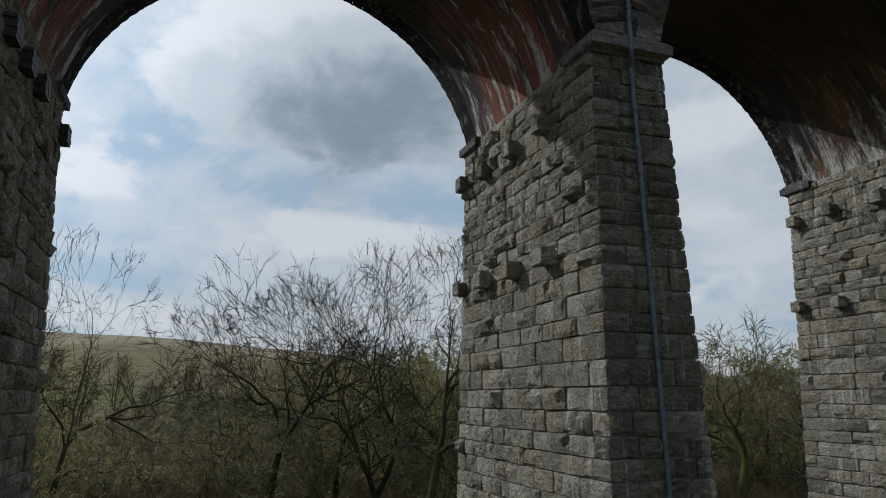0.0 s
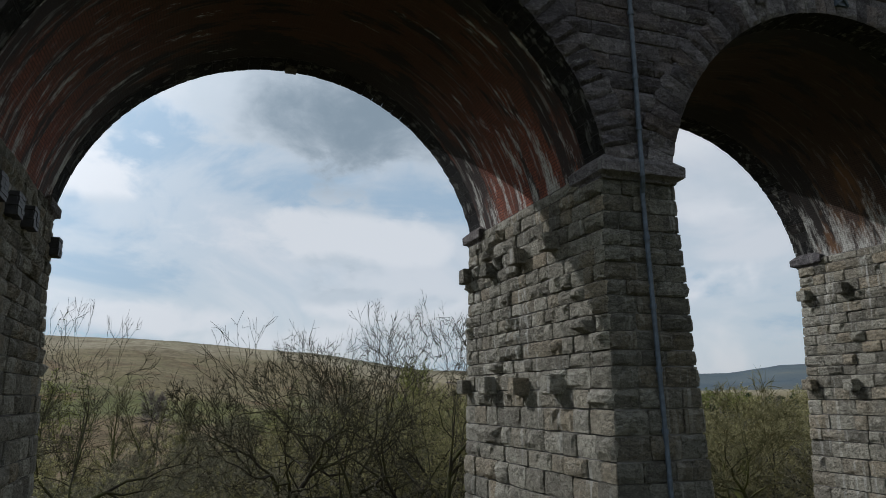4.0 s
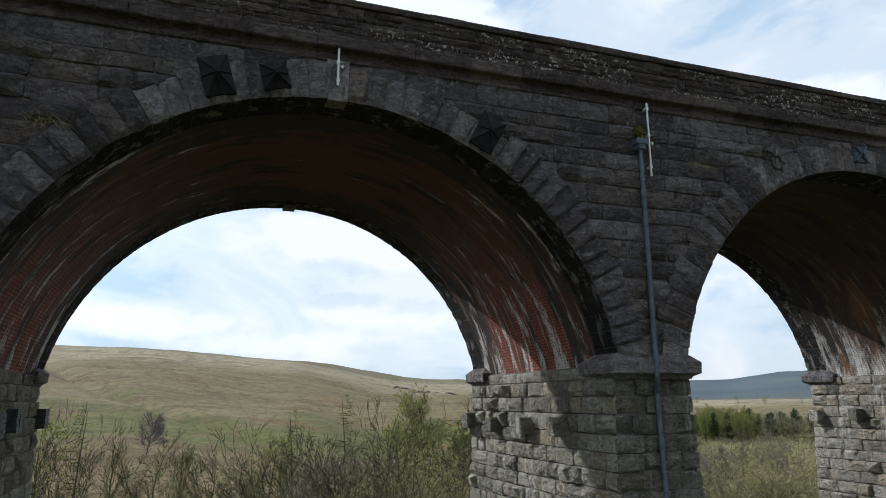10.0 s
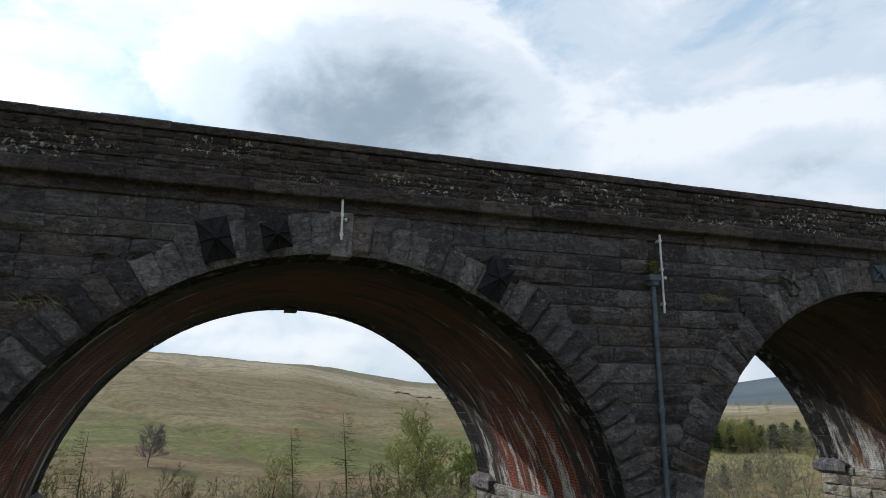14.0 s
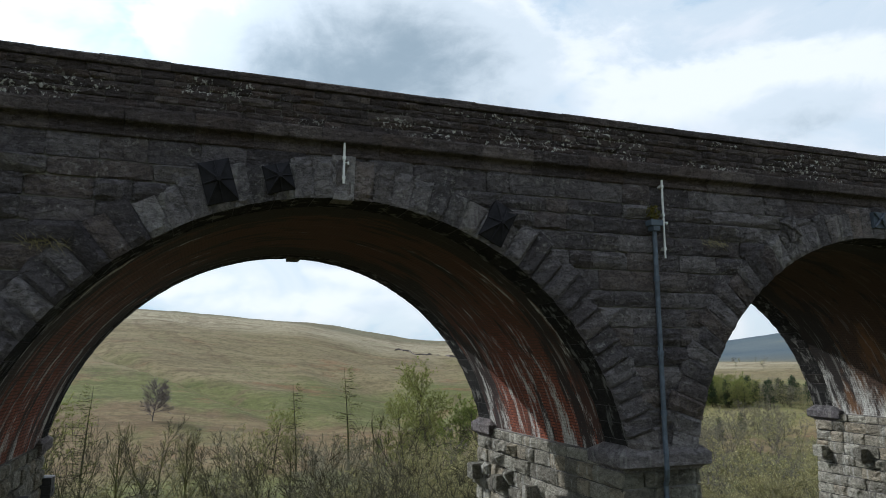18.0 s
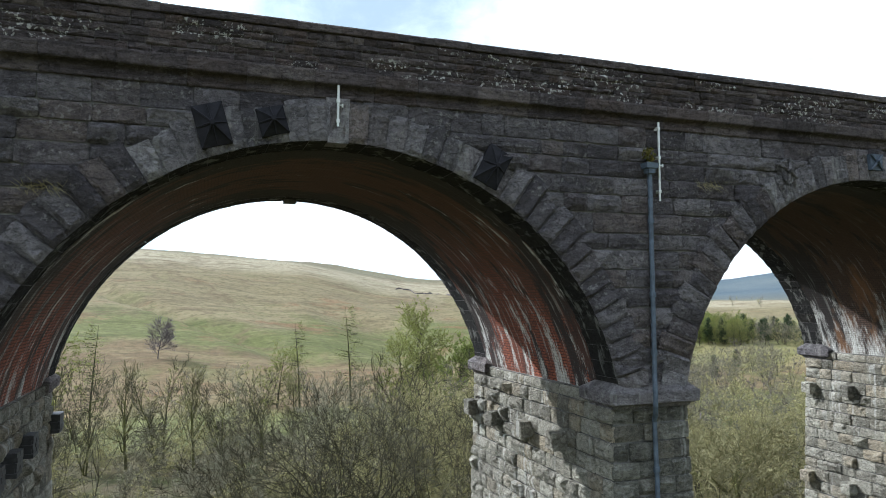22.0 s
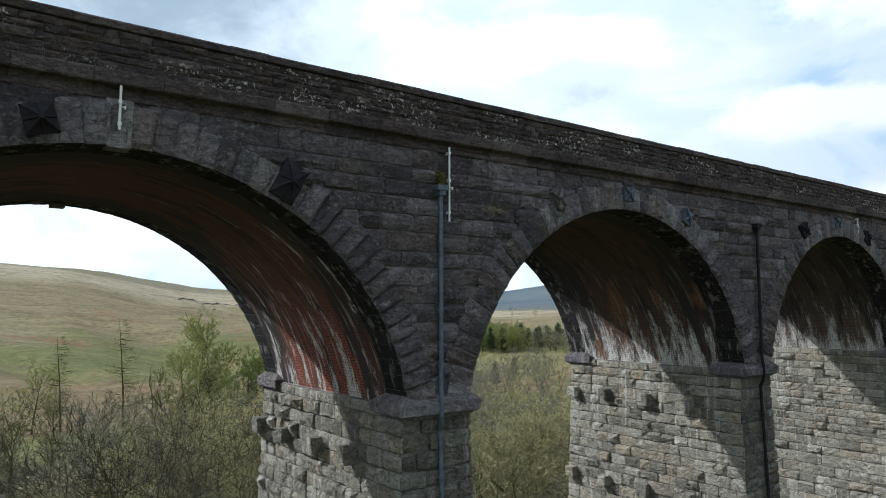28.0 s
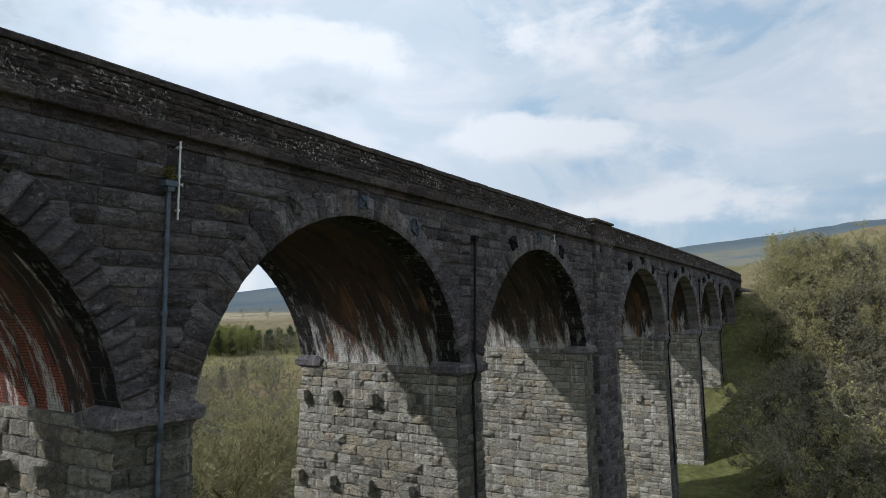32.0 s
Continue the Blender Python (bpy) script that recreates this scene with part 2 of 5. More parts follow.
    hgt = g.math("ADD", g.math("ADD", g.math("MULTIPLY", lump, 2.6), g.math("MULTIPLY", crag, -0.35)), g.math("ADD", g.math("MULTIPLY", grain, 1.3), g.math("MULTIPLY", fine, 0.4)))
    g.bump(b, hgt, 1.0, 0.10)
    return mt


M_FRONT = stone_material("sooty_gritstone", (0.097, 0.085, 0.091), (0.174, 0.156, 0.163), (0.278, 0.253, 0.258), lichen=0.25)
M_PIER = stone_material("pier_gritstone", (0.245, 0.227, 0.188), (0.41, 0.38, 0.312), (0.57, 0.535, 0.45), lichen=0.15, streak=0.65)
# the pier stone again for the fronts, their shade put into darker colours
M_PIERFACE = stone_material("shaded_pier_gritstone", (0.131, 0.124, 0.107), (0.219, 0.208, 0.176), (0.327, 0.312, 0.264), lichen=0.15, streak=0.4)
M_RING = stone_material("ring_gritstone", (0.139, 0.126, 0.132), (0.262, 0.239, 0.247), (0.351, 0.322, 0.326), lichen=0.25, streak=0.2)
M_PARA = stone_material("parapet_gritstone", (0.081, 0.067, 0.067), (0.133, 0.109, 0.105), (0.199, 0.165, 0.152), lichen=1.0)
M_STRING = stone_material("string_gritstone", (0.081, 0.067, 0.067), (0.133, 0.109, 0.105), (0.199, 0.165, 0.152), lichen=0.12)
M_FRONT_I = stone_material("sooty_gritstone_joined", (0.097, 0.085, 0.091), (0.174, 0.156, 0.163), (0.278, 0.253, 0.258), lichen=0.25, island=True)
M_PIER_I = stone_material("pier_gritstone_joined", (0.245, 0.227, 0.188), (0.41, 0.38, 0.312), (0.57, 0.535, 0.45), lichen=0.15, streak=0.65, island=True)
M_PIERFACE_I = stone_material("shaded_pier_gritstone_joined", (0.131, 0.124, 0.107), (0.219, 0.208, 0.176), (0.327, 0.312, 0.264), lichen=0.15, streak=0.4, island=True)
M_PARA_I = stone_material("parapet_gritstone_joined", (0.081, 0.067, 0.067), (0.133, 0.109, 0.105), (0.199, 0.165, 0.152), lichen=1.0, island=True)
M_RING_I = stone_material("ring_gritstone_joined", (0.139, 0.126, 0.132), (0.262, 0.239, 0.247), (0.351, 0.322, 0.326), lichen=0.25, streak=0.2, island=True)


def mortar_material():
    mt, nt, b = material("mortar", 0.95, 0.1)
    g = G(nt)
    p = g.pos()
    g.l(g.ramp(g.noise(p, 1.4, 5), (0.35, (0.10, 0.095, 0.088)), (0.7, (0.25, 0.235, 0.215))), b.inputs["Base Color"])
    g.bump(b, g.noise(p, 30, 3), 0.6, 0.02)
    return mt


M_MORTAR = mortar_material()
M_SOFFIT = stone_material("dark_soffit_stone", (0.020, 0.019, 0.019), (0.034, 0.032, 0.031), (0.058, 0.055, 0.051), lichen=0.12, streak=0.3)


def vault_material(name, brick1, brick2, lime, spread, crown, seep_col, seep, streaks, edge):
    """Brick in rows along the vault: dark brown crown, black edges, red patches and lime-white runs down the haunches.
    """
    mt, nt, b = material(name, 0.85, 0.25)
    g = G(nt)
    uv = g.n("ShaderNodeUVMap").outputs[0]
    br = g.n("ShaderNodeTexBrick")
    g.l(g.mapped(uv, (1, 1, 1), rot=(0, 0, radians(90))), br.inputs["Vector"])
    br.inputs["Color1"].default_value = (*brick1, 1)
    br.inputs["Color2"].default_value = (*brick2, 1)
    br.inputs["Mortar"].default_value = (*(c * 0.30 for c in brick2), 1)
    br.inputs["Scale"].default_value = 1.0
    br.inputs["Brick Width"].default_value = 0.235
    br.inputs["Row Height"].default_value = 0.085
    br.inputs["Mortar Size"].default_value = 0.012
    br.inputs["Mortar Smooth"].default_value = 0.3
    br.inputs["Bias"].default_value = -0.2
    p = g.pos()
    col = br.outputs["Color"]
    su = g.n("ShaderNodeSeparateXYZ")
    g.l(uv, su.inputs[0])
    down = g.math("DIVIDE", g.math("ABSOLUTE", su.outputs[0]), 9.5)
    # 0 in the middle of the passage, 1 at its two mouths
    mouth = g.math("DIVIDE", g.math("ABSOLUTE", g.math("SUBTRACT", su.outputs[1], 4.2)), 4.3)
    shift = g.n("ShaderNodeVectorMath")
    shift.operation = "ADD"
    g.l(uv, shift.inputs[0])
    g.l(g.mapped(p, (0.13, 0, 0)), shift.inputs[1])
    q = shift.outputs[0]

    def wave(scale, loc, size, detail=6, rough=0.62):
        return g.math("SUBTRACT", g.noise(g.mapped(q, scale, loc), size, detail, rough), 0.5)
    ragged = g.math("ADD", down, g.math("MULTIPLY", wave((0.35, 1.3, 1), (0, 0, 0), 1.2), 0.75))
    chips = wave((1.6, 5.5, 1), (0, 0, 0), 2.2, 8, 0.75)
    # dark brown crown with a ragged edge
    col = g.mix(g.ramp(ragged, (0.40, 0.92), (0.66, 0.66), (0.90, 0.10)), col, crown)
    # black bands along the mouths and between the red patches
    dark_bands = g.math("ADD", wave((0.24, 1.1, 1), (7, 3, 0), 1.5), g.math("MULTIPLY", chips, 0.30))
    dark_bands = g.math("ADD", dark_bands, g.math("MULTIPLY", g.ramp(mouth, (0.38, 0.0), (0.74, 1.0)), 0.20))
    col = g.mix(g.ramp(dark_bands, (0.04, 0.0), (0.10, 0.93)), col, (0.030, 0.026, 0.025))
    # rusty seepage low down
    rust = g.math("ADD", wave((0.28, 0.9, 1), (4.2, 1.3, 0), 1.1, 5), g.math("MULTIPLY", g.math("SUBTRACT", ragged, 0.8), 0.25))
    col = g.mix(g.math("MULTIPLY", g.ramp(rust, (0.02, 0.0), (0.12, 1.0)), seep), col, seep_col)
    # lime: splashed sheets low down, then thin runs; the recessed joints stay dark
    low = g.math("MULTIPLY", g.math("SUBTRACT", ragged, 0.86), spread)
    broad = g.math("ADD", g.math("ADD", wave((0.26, 1.25, 1), (0, 0, 0), 1.35, 6, 0.6), g.math("MULTIPLY", chips, 0.34)), low)
    white = g.ramp(g.math("ADD", chips, 0.5), (0.36, (0.20, 0.185, 0.165)), (0.56, (0.60, 0.585, 0.55)))
    keep = g.math("SUBTRACT", 1.0, g.math("MULTIPLY", br.outputs["Fac"], 0.30))
    col = g.mix(g.math("MULTIPLY", g.math("MULTIPLY", g.ramp(broad, (0.080 - edge, 0.0), (0.080 + edge, 1.0)), lime), keep), col, white)
    runs = g.math("ADD", wave((0.34, 4.2, 1), (2, 8, 0), 1.3, 7, 0.68), g.math("MULTIPLY", chips, 0.12))
    runs = g.math("MULTIPLY", g.ramp(runs, (0.060, 0.0), (0.110, 1.0)), g.ramp(ragged, (0.30, 0.05), (0.80, streaks)))
    col = g.mix(g.math("MULTIPLY", runs, keep), col, (0.46, 0.445, 0.41))
    g.l(col, b.inputs["Base Color"])
    g.bump(b, g.math("ADD", g.math("MULTIPLY", br.outputs["Fac"], -1.0), g.noise(p, 14, 4)), 0.7, 0.025)
    return mt


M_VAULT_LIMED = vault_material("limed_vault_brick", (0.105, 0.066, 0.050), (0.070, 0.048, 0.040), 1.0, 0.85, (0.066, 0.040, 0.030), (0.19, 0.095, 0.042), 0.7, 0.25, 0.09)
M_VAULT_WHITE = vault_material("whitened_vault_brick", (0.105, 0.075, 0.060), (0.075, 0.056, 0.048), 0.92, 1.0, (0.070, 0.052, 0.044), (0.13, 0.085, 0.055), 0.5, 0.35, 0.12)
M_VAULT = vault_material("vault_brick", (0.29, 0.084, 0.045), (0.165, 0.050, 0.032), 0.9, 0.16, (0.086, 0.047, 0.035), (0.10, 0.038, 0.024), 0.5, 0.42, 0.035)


def plain_material(name, col, rough=0.6, metal=0.0, vary=0.25, scale=6.0, bump=0.3):
    mt, nt, b = material(name, rough, 0.4 if rough < 0.7 else 0.15)
    g = G(nt)
    p = g.pos()
    g.l(g.mix(g.ramp(g.noise(p, scale, 5), (0.35, 0.0), (0.7, 1.0)), tuple(c * (1 - vary) for c in col), tuple(min(1, c * (1 + vary)) for c in col)), b.inputs["Base Color"])
    b.inputs["Metallic"].default_value = metal
    if bump:
        g.bump(b, g.noise(p, scale * 8, 3), bump, 0.01)
    return mt


M_PIPE = plain_material("blue_grey_painted_iron", (0.075, 0.095, 0.125), 0.5, 0.0, 0.3)
M_IRON = plain_material("black_painted_iron", (0.016, 0.015, 0.018), 0.8, 0.0, 0.35)
M_BLUEIRON = plain_material("slate_blue_painted_iron", (0.06, 0.075, 0.10), 0.55, 0.0, 0.3)
M_STEEL = plain_material("galvanised_steel", (0.62, 0.62, 0.60), 0.45, 0.3, 0.12)


def ground_material():
    """Rough pasture near by, bracken and bleached moor grass up the fell, dark far moor with blue haze painted in."""
    mt, nt, b = material("moor_and_pasture", 0.97, 0.1)
    g = G(nt)
    p = g.pos()
    sp = g.n("ShaderNodeSeparateXYZ")
    g.l(p, sp.inputs[0])
    far = g.math("DIVIDE", sp.outputs[1], 700.0)
    big = g.noise(g.mapped(p, (0.010, 0.005, 0.0)), 1.0, 6, 0.6)
    mid = g.noise(g.mapped(p, (0.05, 0.022, 0.0)), 1.0, 8, 0.7)
    fine = g.noise(p, 1.3, 5, 0.7)
    green = g.ramp(fine, (0.3, (0.058, 0.060, 0.020)), (0.52, (0.108, 0.112, 0.038)), (0.72, (0.17, 0.156, 0.070)))
    # leaf litter under the trees by the viaduct, grass on the open banks
    litter = g.ramp(fine, (0.3, (0.035, 0.027, 0.015)), (0.55, (0.075, 0.060, 0.030)), (0.75, (0.12, 0.10, 0.050)))
    wood = g.math("MULTIPLY", g.ramp(g.math("DIVIDE", sp.outputs[1], 100.0), (0.02, 0.0), (0.09, 1.0), (0.72, 1.0), (0.82, 0.0)), g.ramp(g.math("DIVIDE", sp.outputs[0], 100.0), (0.45, 1.0), (0.60, 0.0)))
    green = g.mix(g.math("MULTIPLY", wood, 0.92), green, litter)
    f1 = g.math("ADD", far, g.math("ADD", g.math("MULTIPLY", g.math("SUBTRACT", big, 0.5), 0.34), g.math("MULTIPLY", g.math("SUBTRACT", mid, 0.5), 0.10)))
    # long streaks along the slope
    streak = g.noise(g.mapped(p, (0.018, 0.075, 0.0), (2, 9, 0), (0, 0, 0.12)), 1.0, 8, 0.72)
    bracken = g.ramp(streak, (0.32, (0.088, 0.060, 0.033)), (0.50, (0.145, 0.101, 0.055)), (0.68, (0.178, 0.141, 0.074)))
    grass = g.ramp(streak, (0.32, (0.066, 0.072, 0.023)), (0.50, (0.104, 0.108, 0.037)), (0.70, (0.165, 0.148, 0.068)))
    moor = g.ramp(streak, (0.32, (0.102, 0.080, 0.043)), (0.47, (0.158, 0.125, 0.068)), (0.62, (0.20, 0.163, 0.090)), (0.76, (0.13, 0.118, 0.054)))
    pale = g.ramp(streak, (0.3, (0.19, 0.157, 0.102)), (0.55, (0.31, 0.265, 0.180)), (0.75, (0.20, 0.17, 0.112)))
    col = g.mix(g.ramp(f1, (0.155, 0.0), (0.19, 1.0)), green, bracken)
    col = g.mix(g.ramp(f1, (0.295, 0.0), (0.325, 1.0)), col, grass)
    col = g.mix(g.ramp(f1, (0.40, 0.0), (0.44, 1.0)), col, moor)
    col = g.mix(g.ramp(f1, (0.66, 0.0), (0.80, 1.0)), col, pale)
    col = g.mix(g.ramp(far, (0.88, 0.0), (0.95, 0.7)), col, (0.10, 0.095, 0.058))
    bank = g.math("MULTIPLY", g.ramp(g.math("DIVIDE", sp.outputs[0], 400.0), (0.26, 0.0), (0.32, 1.0)), g.ramp(far, (0.06, 1.0), (0.16, 0.0)))
    col = g.mix(bank, col, moor)
    # patches where one growth runs into the next
    patch = g.noise(g.mapped(p, (0.020, 0.012, 0.0), (3, 7, 0)), 1.0, 6, 0.66)
    open_hill = g.ramp(far, (0.17, 0.0), (0.24, 1.0))
    col = g.mix(g.math("MULTIPLY", g.ramp(patch, (0.54, 0.0), (0.62, 0.6)), g.math("MULTIPLY", open_hill, g.ramp(far, (0.45, 1.0), (0.70, 0.25)))), col, grass)
    rust = g.noise(g.mapped(p, (0.022, 0.030, 0.0), (13, 2, 0)), 1.0, 7, 0.72)
    col = g.mix(g.math("MULTIPLY", g.ramp(rust, (0.55, 0.0), (0.63, 0.75)), g.math("MULTIPLY", open_hill, g.ramp(far, (0.50, 1.0), (0.72, 0.2)))), col, (0.165, 0.090, 0.048))
    # rushes and bleached grass in thin drifts
    drift = g.noise(g.mapped(p, (0.06, 0.10, 0.0), (5, 1, 0), (0, 0, 0.35)), 1.0, 9, 0.78)
    col = g.mix(g.ramp(drift, (0.56, 0.0), (0.70, 0.35)), col, (0.30, 0.25, 0.15))
    col = g.mix(g.ramp(drift, (0.34, 0.5), (0.44, 0.0)), col, (0.085, 0.072, 0.036))
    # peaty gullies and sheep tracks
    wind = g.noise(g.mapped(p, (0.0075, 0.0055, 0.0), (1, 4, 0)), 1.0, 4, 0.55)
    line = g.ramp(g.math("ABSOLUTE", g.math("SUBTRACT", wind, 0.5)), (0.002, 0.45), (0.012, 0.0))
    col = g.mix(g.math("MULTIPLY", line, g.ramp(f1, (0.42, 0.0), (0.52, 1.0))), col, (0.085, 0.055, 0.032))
    track = g.noise(g.mapped(p, (0.006, 0.022, 0.0), (11, 6, 0), (0, 0, 0.1)), 1.0, 3, 0.5)
    line = g.ramp(g.math("ABSOLUTE", g.math("SUBTRACT", track, 0.5)), (0.004, 0.6), (0.014, 0.0))
    col = g.mix(g.math("MULTIPLY", line, open_hill), col, (0.12, 0.085, 0.05))
    # the little field behind the trees: dark brown and green grass
    fx = g.math("MULTIPLY", g.ramp(g.math("DIVIDE", g.math("ADD", sp.outputs[0], 40.0), 100.0), (0.17, 0.0), (0.21, 1.0), (0.42, 1.0), (0.50, 0.0)), g.ramp(g.math("DIVIDE", sp.outputs[1], 100.0), (0.36, 0.0), (0.40, 1.0), (0.60, 1.0), (0.64, 0.0)))
    col = g.mix(fx, col, g.ramp(g.noise(g.mapped(p, (0.25, 0.12, 0.0)), 1.0, 6, 0.7), (0.40, (0.050, 0.060, 0.018)), (0.55, (0.082, 0.066, 0.038)), (0.68, (0.115, 0.088, 0.056))))
    # the bright meadow across the valley
    mx = g.math("MULTIPLY", g.ramp(g.math("DIVIDE", sp.outputs[0], 400.0), (0.30, 0.0), (0.36, 1.0)), g.math("MULTIPLY", g.ramp(far, (0.24, 0.0), (0.265, 1.0)), g.ramp(far, (0.46, 1.0), (0.56, 0.0))))
    col = g.mix(g.math("MULTIPLY", mx, 0.85), col, g.ramp(streak, (0.35, (0.11, 0.12, 0.04)), (0.6, (0.20, 0.175, 0.08))))
    tuft = g.noise(p, 0.35, 7, 0.8)
    col = g.mix(g.ramp(tuft, (0.40, 0.6), (0.50, 0.0)), col, (0.06, 0.054, 0.025))
    col = g.mix(g.ramp(tuft, (0.54, 0.0), (0.66, 0.3)), col, (0.26, 0.225, 0.13))
    # past 1200 m the colour turns blue-grey: distance haze put into the paint
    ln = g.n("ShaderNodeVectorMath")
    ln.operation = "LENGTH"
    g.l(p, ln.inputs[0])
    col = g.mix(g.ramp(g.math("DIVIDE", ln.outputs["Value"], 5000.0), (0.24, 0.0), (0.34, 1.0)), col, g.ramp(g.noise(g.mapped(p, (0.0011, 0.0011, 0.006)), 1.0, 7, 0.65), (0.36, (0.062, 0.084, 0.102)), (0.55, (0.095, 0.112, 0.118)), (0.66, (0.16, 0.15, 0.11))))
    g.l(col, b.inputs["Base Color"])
    hgt = g.math("ADD", fine, g.math("MULTIPLY", mid, 3.0))
    g.bump(b, hgt, 0.8, 0.25)
    return mt


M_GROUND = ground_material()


# ---- helpers ----
def mesh_from(name, verts, faces, mat=None, smooth=False):
    me = bpy.data.meshes.new(name)
    me.from_pydata([tuple(v) for v in verts], [], faces)
    if mat:
        me.materials.append(mat)
    if smooth:
        me.polygons.foreach_set("use_smooth", [True] * len(me.polygons))
    me.update()
    return me


def part_mesh(name, me, parent, label=""):
    ob = new(name, me)
    ob.parent = parent
    if label:
        ob["label"] = label
    return ob


def part(name, bm, mat, parent, label=""):
    me = bpy.data.meshes.new(name)
    bm.to_mesh(me)
    bm.free()
    me.materials.append(mat)
    return part_mesh(name, me, parent, label)


def empty(name, at=(0, 0, 0), **tags):
    ob = new(name)
    ob.empty_display_size = 0.2
    ob.location = at
    return tagged(ob, **tags)


def S(v):
    v = min(1.0, max(0.0, v))
    return v * v * (3 - 2 * v)


def lerp(v, *pts):
    if v <= pts[0][0]:
        return pts[0][1]
    for (a, p), (b, q) in zip(pts, pts[1:]):
        if v <= b:
            return p + (q - p) * S((v - a) / (b - a))
    return pts[-1][1]


# ---- ground: one sheet out to the skyline ----
EYE = (-10.4, -13.9)          # where the flight starts; the ground sheet is ringed about it


def ground_z(x, y):
    dx, dy = x - EYE[0], y - EYE[1]
    r = math.hypot(dx, dy)
    az = math.degrees(math.atan2(dx, dy))
    z = -6.6
    z += 19.8 * S((x - 58) / 58) * (1 - S((y - 14) / 60)) * (1 - 0.5 * S((-y - 40) / 60)) * (1 - S((r - 140) / 160))
    top = lerp(az, (-180, 35), (-120, 50), (-60, 70), (-5, 57), (6.5, 51), (20.5, 30), (27, 14), (34, 4), (60, 4), (72, 12), (81, 52), (92, 80), (120, 60), (180, 35))
    start = lerp(az, (-180, 120), (-20, 150), (25, 190), (60, 300), (120, 200), (180, 120))
    end = lerp(az, (-180, 600), (-5, 700), (20, 850), (60, 1000), (80, 720), (180, 600))
    k = min(1.0, max(0.0, (r - start) / (end - start)))
    z -= 5.4 * S((r - 60) / 90) * S((y - 10) / 40)
    z += (top + 12) * (0.55 * k + 0.45 * S(k)) + (-0.02 * (r - end) if r > end else 0)
    far = lerp(az, (-180, 40), (10, 60), (36, 100), (41.3, 100), (46.5, 125), (60, 170), (72, 225), (79, 245), (84, 258), (88, 268), (92, 270), (120, 260), (180, 40))
    z += far * S((r - 1200) / 1700)
    w = S((r - 25) / 60)
    z += w * 0.8 * noise.noise((x * 0.04, y * 0.04, 0)) + 3.5 * S((r - 160) / 200) * noise.noise((x * 0.008, y * 0.008, 4)) + 0.25 * noise.noise((x * 0.3, y * 0.3, 2))
    fell = S((r - 150) / 120) * (1 - S((r - 480) / 200))
    z += 1.8 * fell * noise.noise((x * 0.03 + y * 0.012, y * 0.02, 7))
    # gullies down the slope
    z -= 4.5 * fell * max(0.0, 1 - 7 * abs(noise.noise((x * 0.011 + y * 0.004, y * 0.0035, 21))))
    z += 6.0 * S((r - 1500) / 800) * noise.noise((x * 0.0016, y * 0.0016, 9))
    return z


def build_ground():
    bearings, a = [], -180.0
    while a < 180.0 - 1e-6:
        bearings.append(a)
        a += 0.4 if -24 <= a < 98 else 2.0
    azs, radii = len(bearings), []
    r = 1.5
    while r < 4600:
        radii.append(r)
        r *= 1.034
        r += 0.25
    verts, faces = [(EYE[0], EYE[1], ground_z(*EYE))], []
    for r in radii:
        for i in range(azs):
            a = radians(bearings[i])
            x, y = EYE[0] + r * math.sin(a), EYE[1] + r * math.cos(a)
            verts.append((x, y, ground_z(x, y)))
    for i in range(azs):
        faces.append((0, 1 + (i + 1) % azs, 1 + i))
    for j in range(len(radii) - 1):
        a0, b0 = 1 + j * azs, 1 + (j + 1) * azs
        for i in range(azs):
            k = (i + 1) % azs
            faces.append((a0 + i, a0 + k, b0 + k, b0 + i))
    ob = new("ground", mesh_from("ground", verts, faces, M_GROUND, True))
    tagged(ob, "rough valley pasture rising to bleached brown moorland fells", "ground", kind="structure")


build_ground()

# ---- the viaduct: layout ----
P, R, W, ZC = 15.5, 6.93, 8.72, 6.70          # bay pitch, vault radius, width, centre of the arcs
Z_IMP, Z_STR, Z_PAR, Z_TOP = 8.0, 14.60, 15.10, 16.17
RING = 0.78
ARCHES = [-23.25, -7.75, 7.75, 23.25, 43.75, 59.25, 74.75, 90.25, 105.75]
PIERS = [(-31.0, 0), (-15.5, 0), (0.0, 0), (15.5, 0), (33.5, 1), (51.5, 0), (67.0, 0), (82.5, 0), (98.0, 0), (113.5, 2)]


def bend(x):
    return 0.00038 * max(0.0, x - 35.0) ** 2


def bent(x, y, z):
    """A place along the viaduct, which swings gently away past its broad pier."""
    return (x - 0.00076 * max(0.0, x - 35.0) * y, y + bend(x), z)


HALF = math.acos((Z_IMP - ZC) / R)


def arc_pts(xc, n, r=R, half=HALF):
    return [(xc + r * math.sin(a), ZC + r * math.cos(a), a) for a in [-half + 2 * half * i / n for i in range(n + 1)]]


def mouth(xc, y):
    """The barrel over the stream narrows slightly towards its far mouth: shift and scale of its arc."""
    u = y / W if abs(xc + 7.75) < 0.1 else 0.0
    return 0.07 * u, 1 - 0.012 * u


